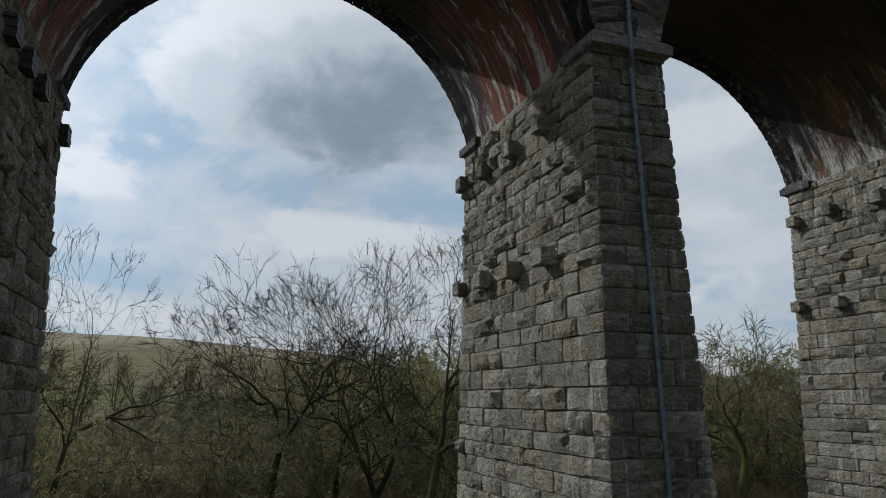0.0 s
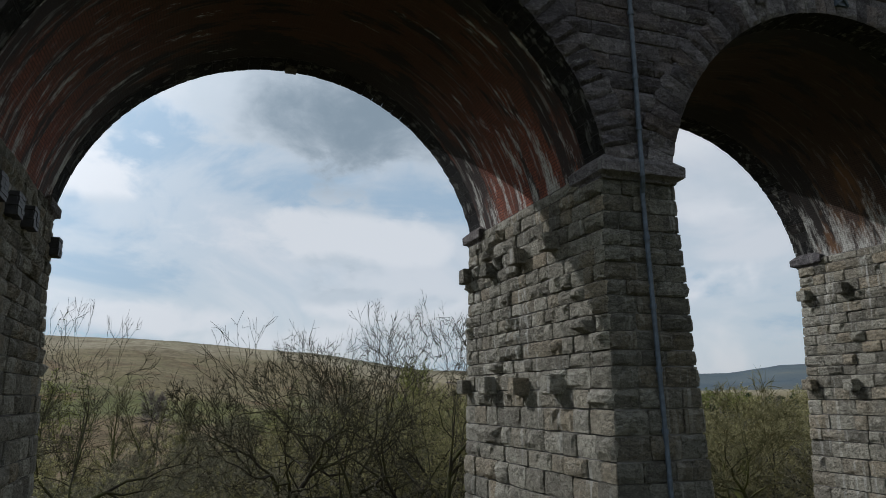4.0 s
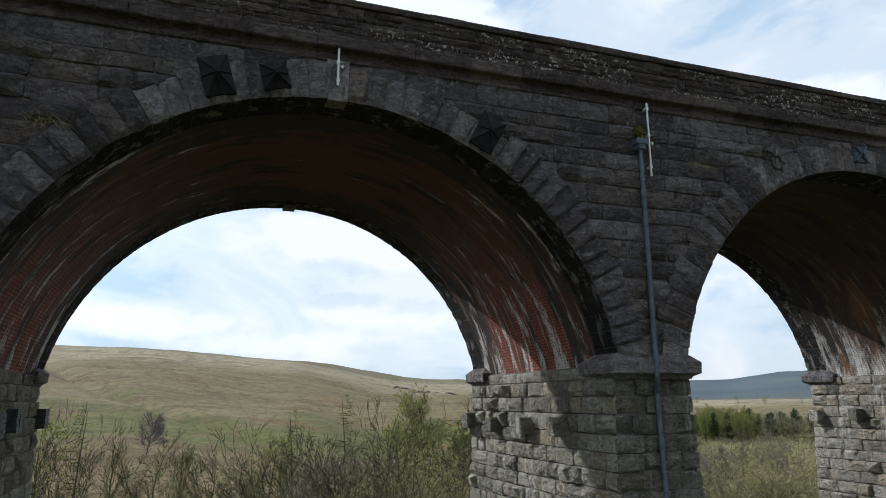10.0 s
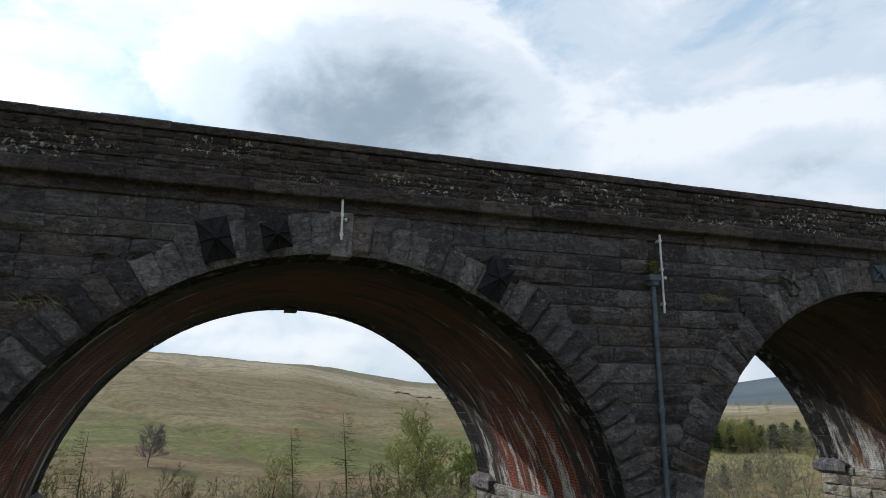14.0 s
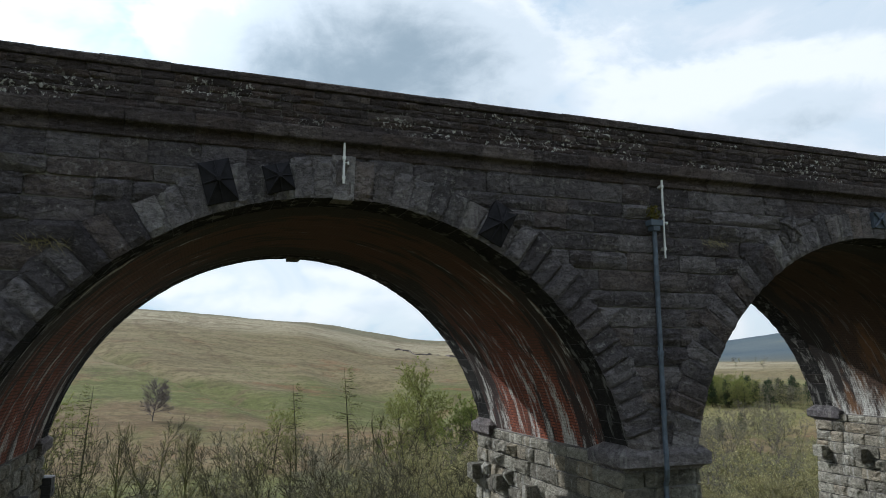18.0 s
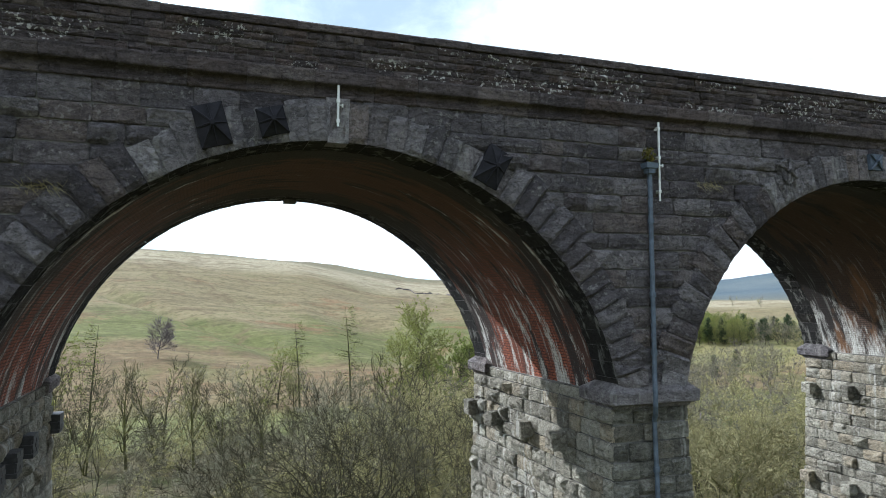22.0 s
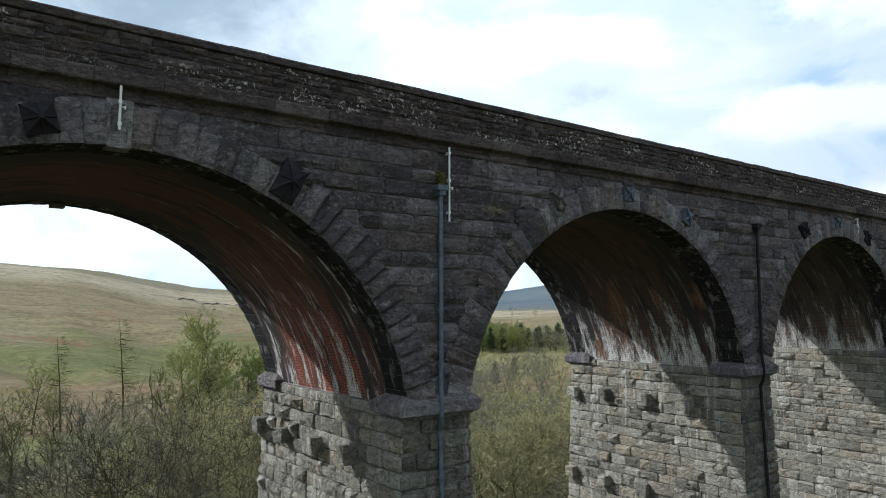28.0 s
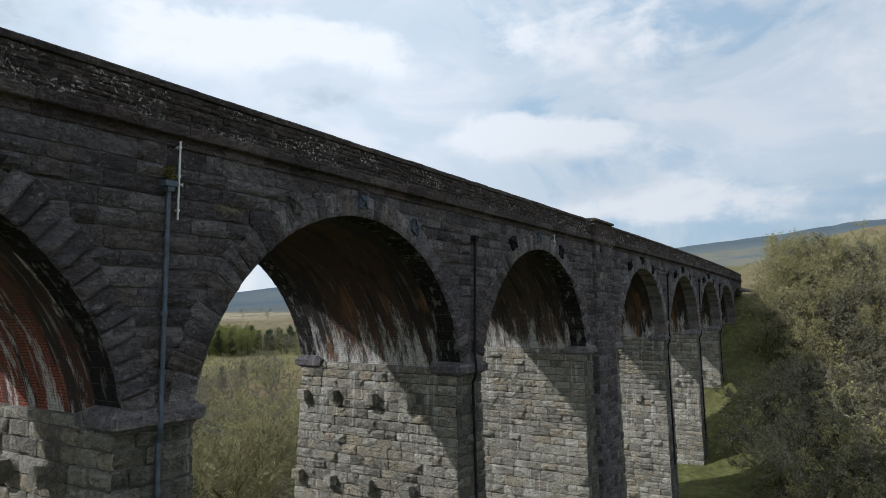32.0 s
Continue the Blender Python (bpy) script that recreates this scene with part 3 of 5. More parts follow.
def build_vault(xc, parent, mat):
    """The brick barrel between the two stone rings."""
    n, ys = 48, [0.86, 2.6, 4.4, 6.2, W - 0.86]
    verts, uvs, faces = [], [], []
    for y in ys:
        dx, k = mouth(xc, y)
        for x, z, a in arc_pts(xc + dx, n, (R + 0.012) * k):
            verts.append(bent(x, y, z))
            uvs.append((a * R, y))
    m = n + 1
    for j in range(len(ys) - 1):
        for i in range(n):
            faces.append((j * m + i, (j + 1) * m + i, (j + 1) * m + i + 1, j * m + i + 1))
    me = mesh_from("vault", verts, faces, mat, True)
    lay = me.uv_layers.new(name="uv")
    for lp in me.loops:
        lay.data[lp.index].uv = uvs[lp.vertex_index]
    return part_mesh("vault", me, parent, "red brick vault with a dark crown and white lime runs")


def build_bay_core(xc, x0, x1, parent):
    """Solid masonry behind the face stones of one bay, from pier middle to pier middle."""
    n, d = 40, 0.02
    pts = arc_pts(xc, n, R + 0.06)
    cols = [(x0, Z_IMP)] + [(x, z) for x, z, _ in pts] + [(x1, Z_IMP)]
    verts, faces = [], []
    for x, z in cols:
        for y in (d, W - d):
            verts.append(bent(x, y, z))
            verts.append(bent(x, y, Z_STR + 0.3))
    for i in range(len(cols) - 1):
        a, b = 4 * i, 4 * i + 4
        faces += [(a, b, b + 1, a + 1), (a + 2, a + 3, b + 3, b + 2), (a + 1, b + 1, b + 3, a + 3), (a, a + 2, b + 2, b)]
    return part_mesh("core", mesh_from("core", verts, faces, M_MORTAR), parent)


def pier_half(z, wide=0):
    """Half width and front line of a pier at a height: both sides and faces lean in as it rises."""
    if z >= Z_IMP:
        return 1.0 + wide, 0.0
    k = Z_IMP - z
    return 1.055 + wide + 0.026 * k, 0.10 - 0.034 * k


def build_pier_core(xp, wide, zb, parent):
    """The mortared faces that the stones are bedded in: two sides, front and back, and the top bed."""
    pts = []
    for z in (zb, Z_IMP):
        h, f = pier_half(min(z, Z_IMP - 0.001), wide)
        h -= 0.022
        f += 0.022
        pts.append([bent(xp + x, y, z) for x, y in ((-h, f), (h, f), (h, W - f), (-h, W - f))])
    lo, hi = pts
    out = {}
    for name, a, c in (("front_face", 0, 1), ("side_face", 1, 2), ("back_face", 2, 3), ("side_face", 3, 0)):
        key = "east_side" if (name, a) == ("side_face", 1) else "west_side" if name == "side_face" else name
        out[key] = part_mesh(name, mesh_from(name, [lo[a], lo[c], hi[c], hi[a]], [(0, 1, 2, 3)], M_MORTAR), parent)
    out["top"] = part_mesh("top_bed", mesh_from("top_bed", hi, [(0, 1, 2, 3)], M_MORTAR), parent)
    return out


arches, piers = [], []
for i, xc in enumerate(ARCHES):
    xl = xc - P / 2 if abs(PIERS[i][0] - (xc - P / 2)) < 0.3 else PIERS[i][0]
    xr = xc + P / 2 if abs(PIERS[i + 1][0] - (xc + P / 2)) < 0.3 else PIERS[i + 1][0]
    a = empty("viaduct_arch", bent(xc, 0, Z_IMP), label="round viaduct arch of sooty gritstone lined with red brick" if i < 2 else "round viaduct arch of sooty gritstone, its brick streaked white", category="arch", group="viaduct arches", kind="structure")
    a.location = (0, 0, 0)
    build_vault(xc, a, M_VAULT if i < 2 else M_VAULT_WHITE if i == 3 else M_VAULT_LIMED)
    build_bay_core(xc, xl, xr, a)
    arches.append((xc, xl, xr, a))
for xp, kind in PIERS:
    wide = (0.0, 2.4, 2.0)[kind]
    zb = min(ground_z(xp - 1, -0.5), ground_z(xp + 1, -0.5), ground_z(xp, W)) - 0.6
    p = empty("viaduct_pier", label="tapering gritstone viaduct pier of rock-faced blocks standing in grass", category="pier", group="viaduct piers", kind="structure")
    faces = build_pier_core(xp, wide, zb, p)
    piers.append((xp, wide, zb, p, faces))

# ---- stones ----
rng = random.Random(11)


def rock_template(seed, flat=0.0):
    """A unit rock-faced block: rough front towards -y, pitched edges, back at y = 1."""
    r = random.Random(seed)
    n = 4
    us = [-0.5, -0.5 + r.uniform(0.10, 0.3), 0.5 - r.uniform(0.10, 0.3), 0.5]
    vs = [-0.5, -0.5 + r.uniform(0.12, 0.34), 0.5 - r.uniform(0.12, 0.34), 0.5]
    verts = []
    for j, v in enumerate(vs):
        for i, u in enumerate(us):
            rim = i in (0, n - 1) or j in (0, n - 1)
            corner = i in (0, n - 1) and j in (0, n - 1)
            d = r.uniform(0.0, 0.40) if rim else r.uniform(0.45, 1.25)
            d = d * (1 - flat) + flat * (0.25 if rim else 0.42)
            k = r.uniform(0.93, 0.99) if corner else 1.0
            verts.append((u * k + (r.uniform(-0.006, 0.006) if i in (0, n - 1) else r.uniform(-0.07, 0.07)), -d, v * k + (r.uniform(-0.035, 0.01) * (1 if v > 0 else -1) if j in (0, n - 1) else r.uniform(-0.06, 0.06))))
    faces = [(j * n + i, j * n + i + 1, (j + 1) * n + i + 1, (j + 1) * n + i) for j in range(n - 1) for i in range(n - 1)]
    rim = [0, 1, 2, 3, 7, 11, 15, 14, 13, 12, 8, 4]
    base = len(verts)
    for k in rim:
        u, _, v = verts[k]
        verts.append((u * 0.995, 1.0, v * 0.995))
    for a in range(12):
        b = (a + 1) % 12
        faces.append((rim[b], rim[a], base + a, base + b))
    return verts, faces


ROCKS = [rock_template(100 + i, 0.0 if i < 9 else 0.75) for i in range(14)]
ROCK_MESH = {}


def rock_mesh(i, mat):
    key = (i, mat.name)
    if key not in ROCK_MESH:
        ROCK_MESH[key] = mesh_from("stone", ROCKS[i][0], ROCKS[i][1], mat)
    return ROCK_MESH[key]


class Stones:
    """Face stones of one thing: those by the camera's way as parts of their own, the rest joined."""

    def __init__(self, parent, mat, mat_joined, name="stone", stagger=1.0):
        self.stagger = stagger
        self.parent, self.mat, self.mat_joined, self.name, self.items = parent, mat, mat_joined, name, []

    def add(self, at, u, v, n, size, relief, near=True, flat=None):
        k = rng.randrange(9) if rng.random() > (0.18 if flat is None else flat) else 9 + rng.randrange(5)
        u, v, n = Vector(u).normalized(), Vector(v).normalized(), Vector(n).normalized()
        tilt = rng.uniform(-0.006, 0.006)
        u = (u + v * tilt).normalized()
        out = rng.uniform(-0.020, 0.045) * self.stagger
        place = Vector(at) + n * out
        m = Matrix((u * size[0], -n * relief, v * size[1])).transposed().to_4x4()
        m.translation = place
        self.items.append((k, m, near))

    def finish(self, limit=300, joined_label=""):
        singles = [it for it in self.items if it[2]][:limit]
        chosen = set(id(it) for it in singles)
        for k, m, _ in singles:
            ob = new(self.name, rock_mesh(k, self.mat))
            ob.parent = self.parent
            ob.matrix_local = m
        rest = [it for it in self.items if id(it) not in chosen]
        if rest:
            verts, faces = [], []
            for k, m, _ in rest:
                tv, tf = ROCKS[k]
                a = np.array(tv) @ np.array(m.to_3x3()).T + np.array(m.translation)
                o = len(verts)
                verts += a.tolist()
                faces += [tuple(i + o for i in f) for f in tf]
            ob = part_mesh("stonework", mesh_from("stonework", verts, faces, self.mat_joined), self.parent)
            tagged(ob, kind="stuff")


def cut(length, lo, hi):
    """Lengths that fill a run of stones."""
    out, left = [], length
    while left > hi * 1.35:
        s = rng.uniform(lo, hi)
        out.append(s)
        left -= s
    if left > hi:
        s = left * rng.uniform(0.42, 0.58)
        out += [s, left - s]
    else:
        out.append(left)
    return out


def courses(top, bottom, pick):
    out, z = [], top
    while z > bottom:
        h = pick(z)
        out.append((z - h, z))
        z -= h
    return out


# ---- piers: coursed rock-faced blocks, projecting stones, mouldings ----
PIER_ROWS = courses(7.98, -9.0, lambda z: (0.30 if z > 7.7 else rng.uniform(0.36, 0.47) if z > 3.2 else rng.uniform(0.46, 0.62)))


def loft(levels, cap=True):
    """Stacked rectangles (z, x0, x1, y0, y1) as one closed solid."""
    verts, faces = [], []
    for z, x0, x1, y0, y1 in levels:
        verts += [(x0, y0, z), (x1, y0, z), (x1, y1, z), (x0, y1, z)]
    for j in range(len(levels) - 1):
        for k in range(4):
            m = (k + 1) % 4
            faces.append((4 * j + k, 4 * j + m, 4 * j + 4 + m, 4 * j + 4 + k))
    faces += [(3, 2, 1, 0), tuple(4 * (len(levels) - 1) + k for k in range(4))]
    return verts, faces


def bend_verts(verts):
    return [bent(*v) for v in verts]


def corbel_mesh(seed, mat):
    r = random.Random(seed)
    bm = bmesh.new()
    bmesh.ops.create_cube(bm, size=1.0)
    bmesh.ops.bevel(bm, geom=bm.edges[:], offset=0.055, segments=1, affect="EDGES")
    for v in bm.verts:
        v.co += Vector((r.uniform(-0.03, 0.03), r.uniform(-0.03, 0.03), r.uniform(-0.03, 0.03)))
    me = bpy.data.meshes.new("projecting_stone")
    bm.to_mesh(me)
    bm.free()
    me.materials.append(mat)
    return me


CORBELS = [corbel_mesh(i, M_PIER) for i in range(5)]
BRICK_CORBEL_MAT = plain_material("blue_brick", (0.035, 0.033, 0.036), 0.6, 0.0, 0.35, 9.0)


def brick_corbel(at, side, parent):
    """A stub of dark bricks left standing out of the pier: three courses of two."""
    stub = part_mesh("brick_stub", mesh_from("brick_stub", *loft([(-0.2, -0.12, 0.22, -0.2, 0.2), (0.2, -0.12, 0.22, -0.2, 0.2)]), BRICK_CORBEL_MAT), parent, "stub of dark bricks standing out of the pier")
    stub.matrix_local = pose(at[0], at[1], at[2], 0, 0, 0 if side > 0 else 180) @ Matrix.Scale(1.35, 4)
    for j in range(5):
        for k in range(2):
            y = -0.11 + 0.22 * k + (0.03 if j % 2 else -0.01)
            v, f = loft([(-0.036, -0.05, 0.25, -0.105, 0.105), (0.036, -0.05, 0.25, -0.105, 0.105)])
            if ("b", 0) not in ROCK_MESH:
                ROCK_MESH[("b", 0)] = mesh_from("brick", v, f, BRICK_CORBEL_MAT)
            ob = new("brick", ROCK_MESH[("b", 0)])
            ob.parent = stub
            ob.location = (rng.uniform(-0.005, 0.008), y, -0.16 + 0.08 * j)


def build_pier(xp, wide, zb, parent, fc, tier):
    """tier 2: passed close; 1: seen; 0: far or hidden."""
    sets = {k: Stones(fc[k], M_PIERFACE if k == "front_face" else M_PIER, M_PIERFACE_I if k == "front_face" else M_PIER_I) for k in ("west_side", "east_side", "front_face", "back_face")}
    for z0, z1 in PIER_ROWS:
        if z0 < zb:
            break
        zm, h = (z0 + z1) / 2, z1 - z0 - 0.016
        half, f = pier_half(min(zm, 7.99), wide)
        lo, hi = (0.42, 0.98) if zm > 3.2 else (0.55, 1.15)
        shown = zm > -4.2
        for side in (-1, 1):
            near = (tier == 2 and side < 0 and zm > -3.4) or (tier == 1 and (side < 0 or xp < -10) and zm > 0.5)
            y = f - 0.03
            for s in cut(W - 2 * f + 0.06, lo, hi):
                rel = rng.uniform(0.04, 0.12) if rng.random() > 0.14 else rng.uniform(0.15, 0.25)
                if zm > 7.6:
                    rel = 0.05
                c = bent(xp + side * half, y + s / 2, zm)
                slope = -side * 0.026
                sets["east_side" if side > 0 else "west_side"].add(c, (0, 1, 0) if side > 0 else (0, -1, 0), (slope, 0, 1), (side, 0, 0), (s - 0.018, h - 0.004), rel, near and shown)
                y += s
        for back in (0, 1):
            x = -half - 0.03
            n = (0, -1, 0) if not back else (0, 1, 0)
            for s in cut(2 * half + 0.06, lo, min(hi, 0.95)):
                rel = rng.uniform(0.05, 0.11)
                c = bent(xp + x + s / 2, f if not back else W - f, zm)
                sets["back_face" if back else "front_face"].add(c, (1, 0, 0) if not back else (-1, 0, 0), (0, 0.034 if not back else -0.034, 1), n, (s - 0.018, h - 0.004), rel, tier == 2 and not back and zm > -3.4)
                x += s
    # those high up and on the sides seen best come first
    for st in sets.values():
        st.items.sort(key=lambda it: -it[1].translation.z)
        st.finish(300 if tier == 2 else 180 if tier == 1 else 0)
    a = 1.0 + wide
    for k in (0, 1):
        lv = [(7.66, -a - 0.10, a + 0.10, -0.02, 0.98), (7.72, -a - 0.12, a + 0.12, -0.05, 1.10), (7.80, -a - 0.23, a + 0.23, -0.25, 1.30),
              (8.05, -a - 0.24, a + 0.24, -0.26, 1.32), (8.08, -a - 0.22, a + 0.22, -0.24, 1.30), (8.29, -a + 0.03, a - 0.03, -0.02, 0.9)]
        if k:
            lv = [(z, x0, x1, W - y1, W - y0) for z, x0, x1, y0, y1 in lv]
        verts, faces = loft([(z, xp + x0, xp + x1, y0, y1) for z, x0, x1, y0, y1 in lv])
        part_mesh("impost", mesh_from("impost", bend_verts(verts), faces, M_RING), parent, "projecting moulded impost with a sloping top")
    if wide > 2.2:
        return
    for zr, ys in ((6.48, (2.4, 4.35, 6.5, 8.35)), (2.72, (2.3, 4.4, 6.5, 8.55))):
        half, f = pier_half(zr, wide)
        for side in (-1, 1):
            if side > 0 and xp < -10:
                continue
            for y in ys:
                ob = part_mesh("projecting_stone", CORBELS[rng.randrange(5)], parent)
                ob.matrix_local = Matrix.LocRotScale(bent(xp + side * (half + 0.17), y + rng.uniform(-0.08, 0.08), zr + rng.uniform(-0.05, 0.05)),
                                                     Euler((0, 0, rng.uniform(-0.06, 0.06))), Vector((0.58, 0.50, 0.48)) * rng.uniform(0.9, 1.12))
    if xp < -10:
        for y, z in ((5.05, 7.18), (3.45, 7.10), (8.45, 7.15), (1.9, 7.1)):
            brick_corbel((xp + 1.06, y, z - 0.35), 1, parent)


TIERS = {0.0: 2, 15.5: 2, -15.5: 1, 33.5: 1, 51.5: 1, 67.0: 1}
for xp, wide, zb, p, fc in piers:
    build_pier(xp, wide, zb, p, fc, TIERS.get(xp, 0))


# ---- arch rings ----
N_VOUS = 47
DA = 2 * HALF / N_VOUS


def voussoir_mesh(seed, mat):
    """A wedge of the ring at the crown: soffit at R, rough front, depth along y."""
    r = random.Random(seed)
    length = r.choice((0.68, 0.74, 0.80, 0.86)) if seed < 509 else r.choice((0.80, 0.88, 0.96, 1.02))
    g = 0.004
    rows = [R, R + 0.12, R + length - 0.14, R + length]
    verts, n = [], 4
    for j, rr in enumerate(rows):
        hw = rr * math.tan(DA / 2) - g
        for u in (-1, -0.55, 0.55, 1):
            rim = j in (0, 3) or abs(u) == 1
            d = r.uniform(0.0, 0.045) if rim else r.uniform(0.03, 0.13)
            verts.append((u * hw, -0.075 - d * (1.0 if seed < 509 else 1.35), rr + (r.uniform(-0.02, 0.03) if j == 3 else r.uniform(0, 0.012) if j == 0 else 0)))
    faces = [(j * n + i, j * n + i + 1, (j + 1) * n + i + 1, (j + 1) * n + i) for j in range(3) for i in range(3)]
    rim = [0, 1, 2, 3, 7, 11, 15, 14, 13, 12, 8, 4]
    base = len(verts)
    for k in rim:
        u, _, v = verts[k]
        verts.append((u, 0.88 + r.uniform(-0.04, 0.04), v))
    for a in range(12):
        b = (a + 1) % 12
        faces.append((rim[b], rim[a], base + a, base + b))
    faces.append(tuple(base + k for k in range(12)))
    return verts, faces


VOUS = [voussoir_mesh(500 + i, M_RING) for i in range(18)]


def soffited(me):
    """The undersides of the wedges take a much darker stone."""
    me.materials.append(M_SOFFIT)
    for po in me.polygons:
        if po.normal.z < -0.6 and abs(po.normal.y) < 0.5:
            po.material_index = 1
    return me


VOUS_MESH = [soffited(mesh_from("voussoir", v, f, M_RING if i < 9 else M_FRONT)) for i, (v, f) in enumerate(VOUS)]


def build_ring(xc, parent, back, single):
    verts, faces = [], []
    for i in range(N_VOUS):
        a = -HALF + DA * (i + 0.5)
        # longer stones down the haunches
        k = rng.randrange(9) + (9 if 0.55 < abs(a) < HALF - DA * 0.6 else 0)
        dx, sc = mouth(xc, W if back else 0.0)
        x, y, z = bent(xc + dx, W if back else 0.0, ZC)
        m = Matrix.Translation((x, y, z)) @ Matrix.Diagonal((sc, 1, sc, 1))
        if back:
            m = m @ Matrix.Rotation(math.pi, 4, "Z")
        m = m @ Matrix.Rotation(a, 4, "Y")
        if single:
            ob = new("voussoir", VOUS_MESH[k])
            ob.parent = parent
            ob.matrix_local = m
        else:
            tv = np.array(VOUS[k][0]) @ np.array(m.to_3x3()).T + np.array(m.translation)
            o = len(verts)
            verts += tv.tolist()
            faces += [tuple(q + o for q in f) for f in VOUS[k][1]]
    if verts:
        tagged(part_mesh("arch_ring", mesh_from("arch_ring", verts, faces, M_RING_I), parent), kind="stuff")


# ---- spandrels ----
SPAN_ROWS = [(z0, z1) for z0, z1 in courses(Z_STR, 8.12, lambda z: 0.54 if z > 14.5 else rng.uniform(0.36, 0.52))]


def build_spandrel(xc, xl, xr, parent, tier):
    st = Stones(parent, M_FRONT, M_FRONT_I, stagger=0.5)
    for back in (0, 1):
        for z0, z1 in SPAN_ROWS:
            zm, h = (z0 + z1) / 2, z1 - z0 - 0.014
            q = (R + 0.66) ** 2 - (zm - ZC) ** 2
            runs = [(xl, xr)] if q <= 0 else [(xl, xc - math.sqrt(q)), (xc + math.sqrt(q), xr)]
            for a, b in runs:
                if b - a < 0.12:
                    continue
                x = a
                for s in cut(b - a, 0.55, 1.3):
                    rel = rng.uniform(0.06, 0.15) if rng.random() > 0.2 else rng.uniform(0.15, 0.22)
                    fl = 0.8 if z1 > 14.5 else 0.42
                    c = bent(x + s / 2, W if back else 0.0, zm)
                    st.add(c, (-1, 0, 0) if back else (1, 0, 0), (0, 0, 1), (0, 1, 0) if back else (0, -1, 0), (s - 0.010, h + 0.002), rel if fl < 0.5 else rel * 0.6, tier > 0 and not back, fl)
                    x += s
    st.finish(300)


for i, (xc, xl, xr, a) in enumerate(arches):
    tier = 1 if i in (1, 2, 3) else 0
    build_ring(xc, a, False, tier > 0)
    build_ring(xc, a, True, i in (1, 2))
    build_spandrel(xc, xl, xr, a, tier)

# drip stone at the crown of the back ring
crown = arches[1][3]
v, f = loft([(ZC + R - 0.18, -7.86, -7.48, W - 0.42, W + 0.02), (ZC + R + 0.1, -7.86, -7.48, W - 0.42, W + 0.02)])
part_mesh("drip_stone", mesh_from("drip_stone", v, f, M_RING), crown, "small block hanging below the crown")
# flat keystone behind the pole
v, f = loft([(ZC + R - 0.03, -7.98, -7.55, -0.13, 0.3), (14.56, -8.02, -7.52, -0.12, 0.3)])
part_mesh("keystone", mesh_from("keystone", v, f, M_RING), crown, "smooth grey keystone")


# ---- string course, parapet, coping ----
X0, X1 = -31.0, 113.5


def profile_piece(name, x0, x1, prof, mat, parent, share=None):
    """A length of moulding: a closed outline in y, z run from x0 to x1."""
    k = len(prof)
    verts = [bent(x0, y, z) for y, z in prof] + [bent(x1, y, z) for y, z in prof]
    faces = [(i, (i + 1) % k, k + (i + 1) % k, k + i) for i in range(k)] + [tuple(reversed(range(k))), tuple(range(k, 2 * k))]
    return part_mesh(name, mesh_from(name, verts, faces, mat), parent)


parapet_front = empty("parapet", label="low coursed gritstone parapet with flat coping, spotted with pale lichen", category="parapet", kind="structure")
parapet_back = empty("parapet", label="far parapet of coursed gritstone with flat coping", category="parapet", kind="structure")
STRING = [(0.25, 14.55), (-0.06, 14.55), (-0.08, 14.57), (-0.08, 14.64), (-0.03, 14.66), (-0.03, 14.76), (-0.07, 14.80), (-0.20, 14.83), (-0.22, 14.86), (-0.22, 15.07), (-0.19, 15.12), (-0.04, 15.15), (0.25, 15.15)]
x = X0
while x < X1 - 0.3:
    s = min(rng.uniform(0.95, 1.5), X1 - x)
    d = rng.uniform(-0.008, 0.008)
    profile_piece("string_stone", x, x + s - 0.012, [(y + d, z) for y, z in STRING], M_STRING, parapet_front)
    x += s
profile_piece("string_course", X0, X1, [(W - y, z) for y, z in STRING], M_STRING, parapet_back)
for par, y0, y1 in ((parapet_front, 0.0, 0.40), (parapet_back, W - 0.40, W)):
    n = 40
    for i in range(n):
        a, b = X0 + (X1 - X0) * i / n, X0 + (X1 - X0) * (i + 1) / n
        profile_piece("core", a, b, [(y0 + 0.02 * (y0 < 1), 15.0), (y0 + 0.02 * (y0 < 1), 15.98), (y1, 15.98), (y1, 15.0)], M_MORTAR, par)
PARA_ROWS = [(15.14, 15.32), (15.32, 15.46), (15.46, 15.65), (15.65, 15.80), (15.80, 15.97)]
st = Stones(parapet_front, M_PARA, M_PARA_I, stagger=0.45)
for z0, z1 in PARA_ROWS:
    x = X0
    while x < X1:
        s = rng.uniform(0.24, 0.66)
        near = -14.5 < x < 8.5
        st.add(bent(x + s / 2, 0.0, (z0 + z1) / 2), (1, 0, 0), (0, 0, 1), (0, -1, 0), (s - 0.010, z1 - z0 - 0.008), rng.uniform(0.03, 0.07), near, 0.2)
        x += s
st.finish(300)
for par, back in ((parapet_front, 0), (parapet_back, 1)):
    x = X0
    while x < X1 - 0.3:
        s = min(rng.uniform(0.8, 1.35), X1 - x)
        t = rng.uniform(-0.012, 0.012)
        prof = [(0.47, 15.975), (-0.07 + t, 15.975), (-0.085 + t, 15.99), (-0.085 + t, 16.12 + t), (-0.05, 16.16 + t), (0.42, 16.175 + t), (0.47, 16.14)]
        if back:
            prof = [(W - y, z) for y, z in prof]
        if not 31.5 < x + s / 2 < 35.4:
            profile_piece("coping_stone", x, x + s - 0.003, prof, M_STRING, par)
        x += s

# ---- deck: ballast between the parapets ----
M_BALLAST = plain_material("grey_ballast", (0.16, 0.15, 0.14), 0.95, 0.0, 0.4, 20.0, 0.8)
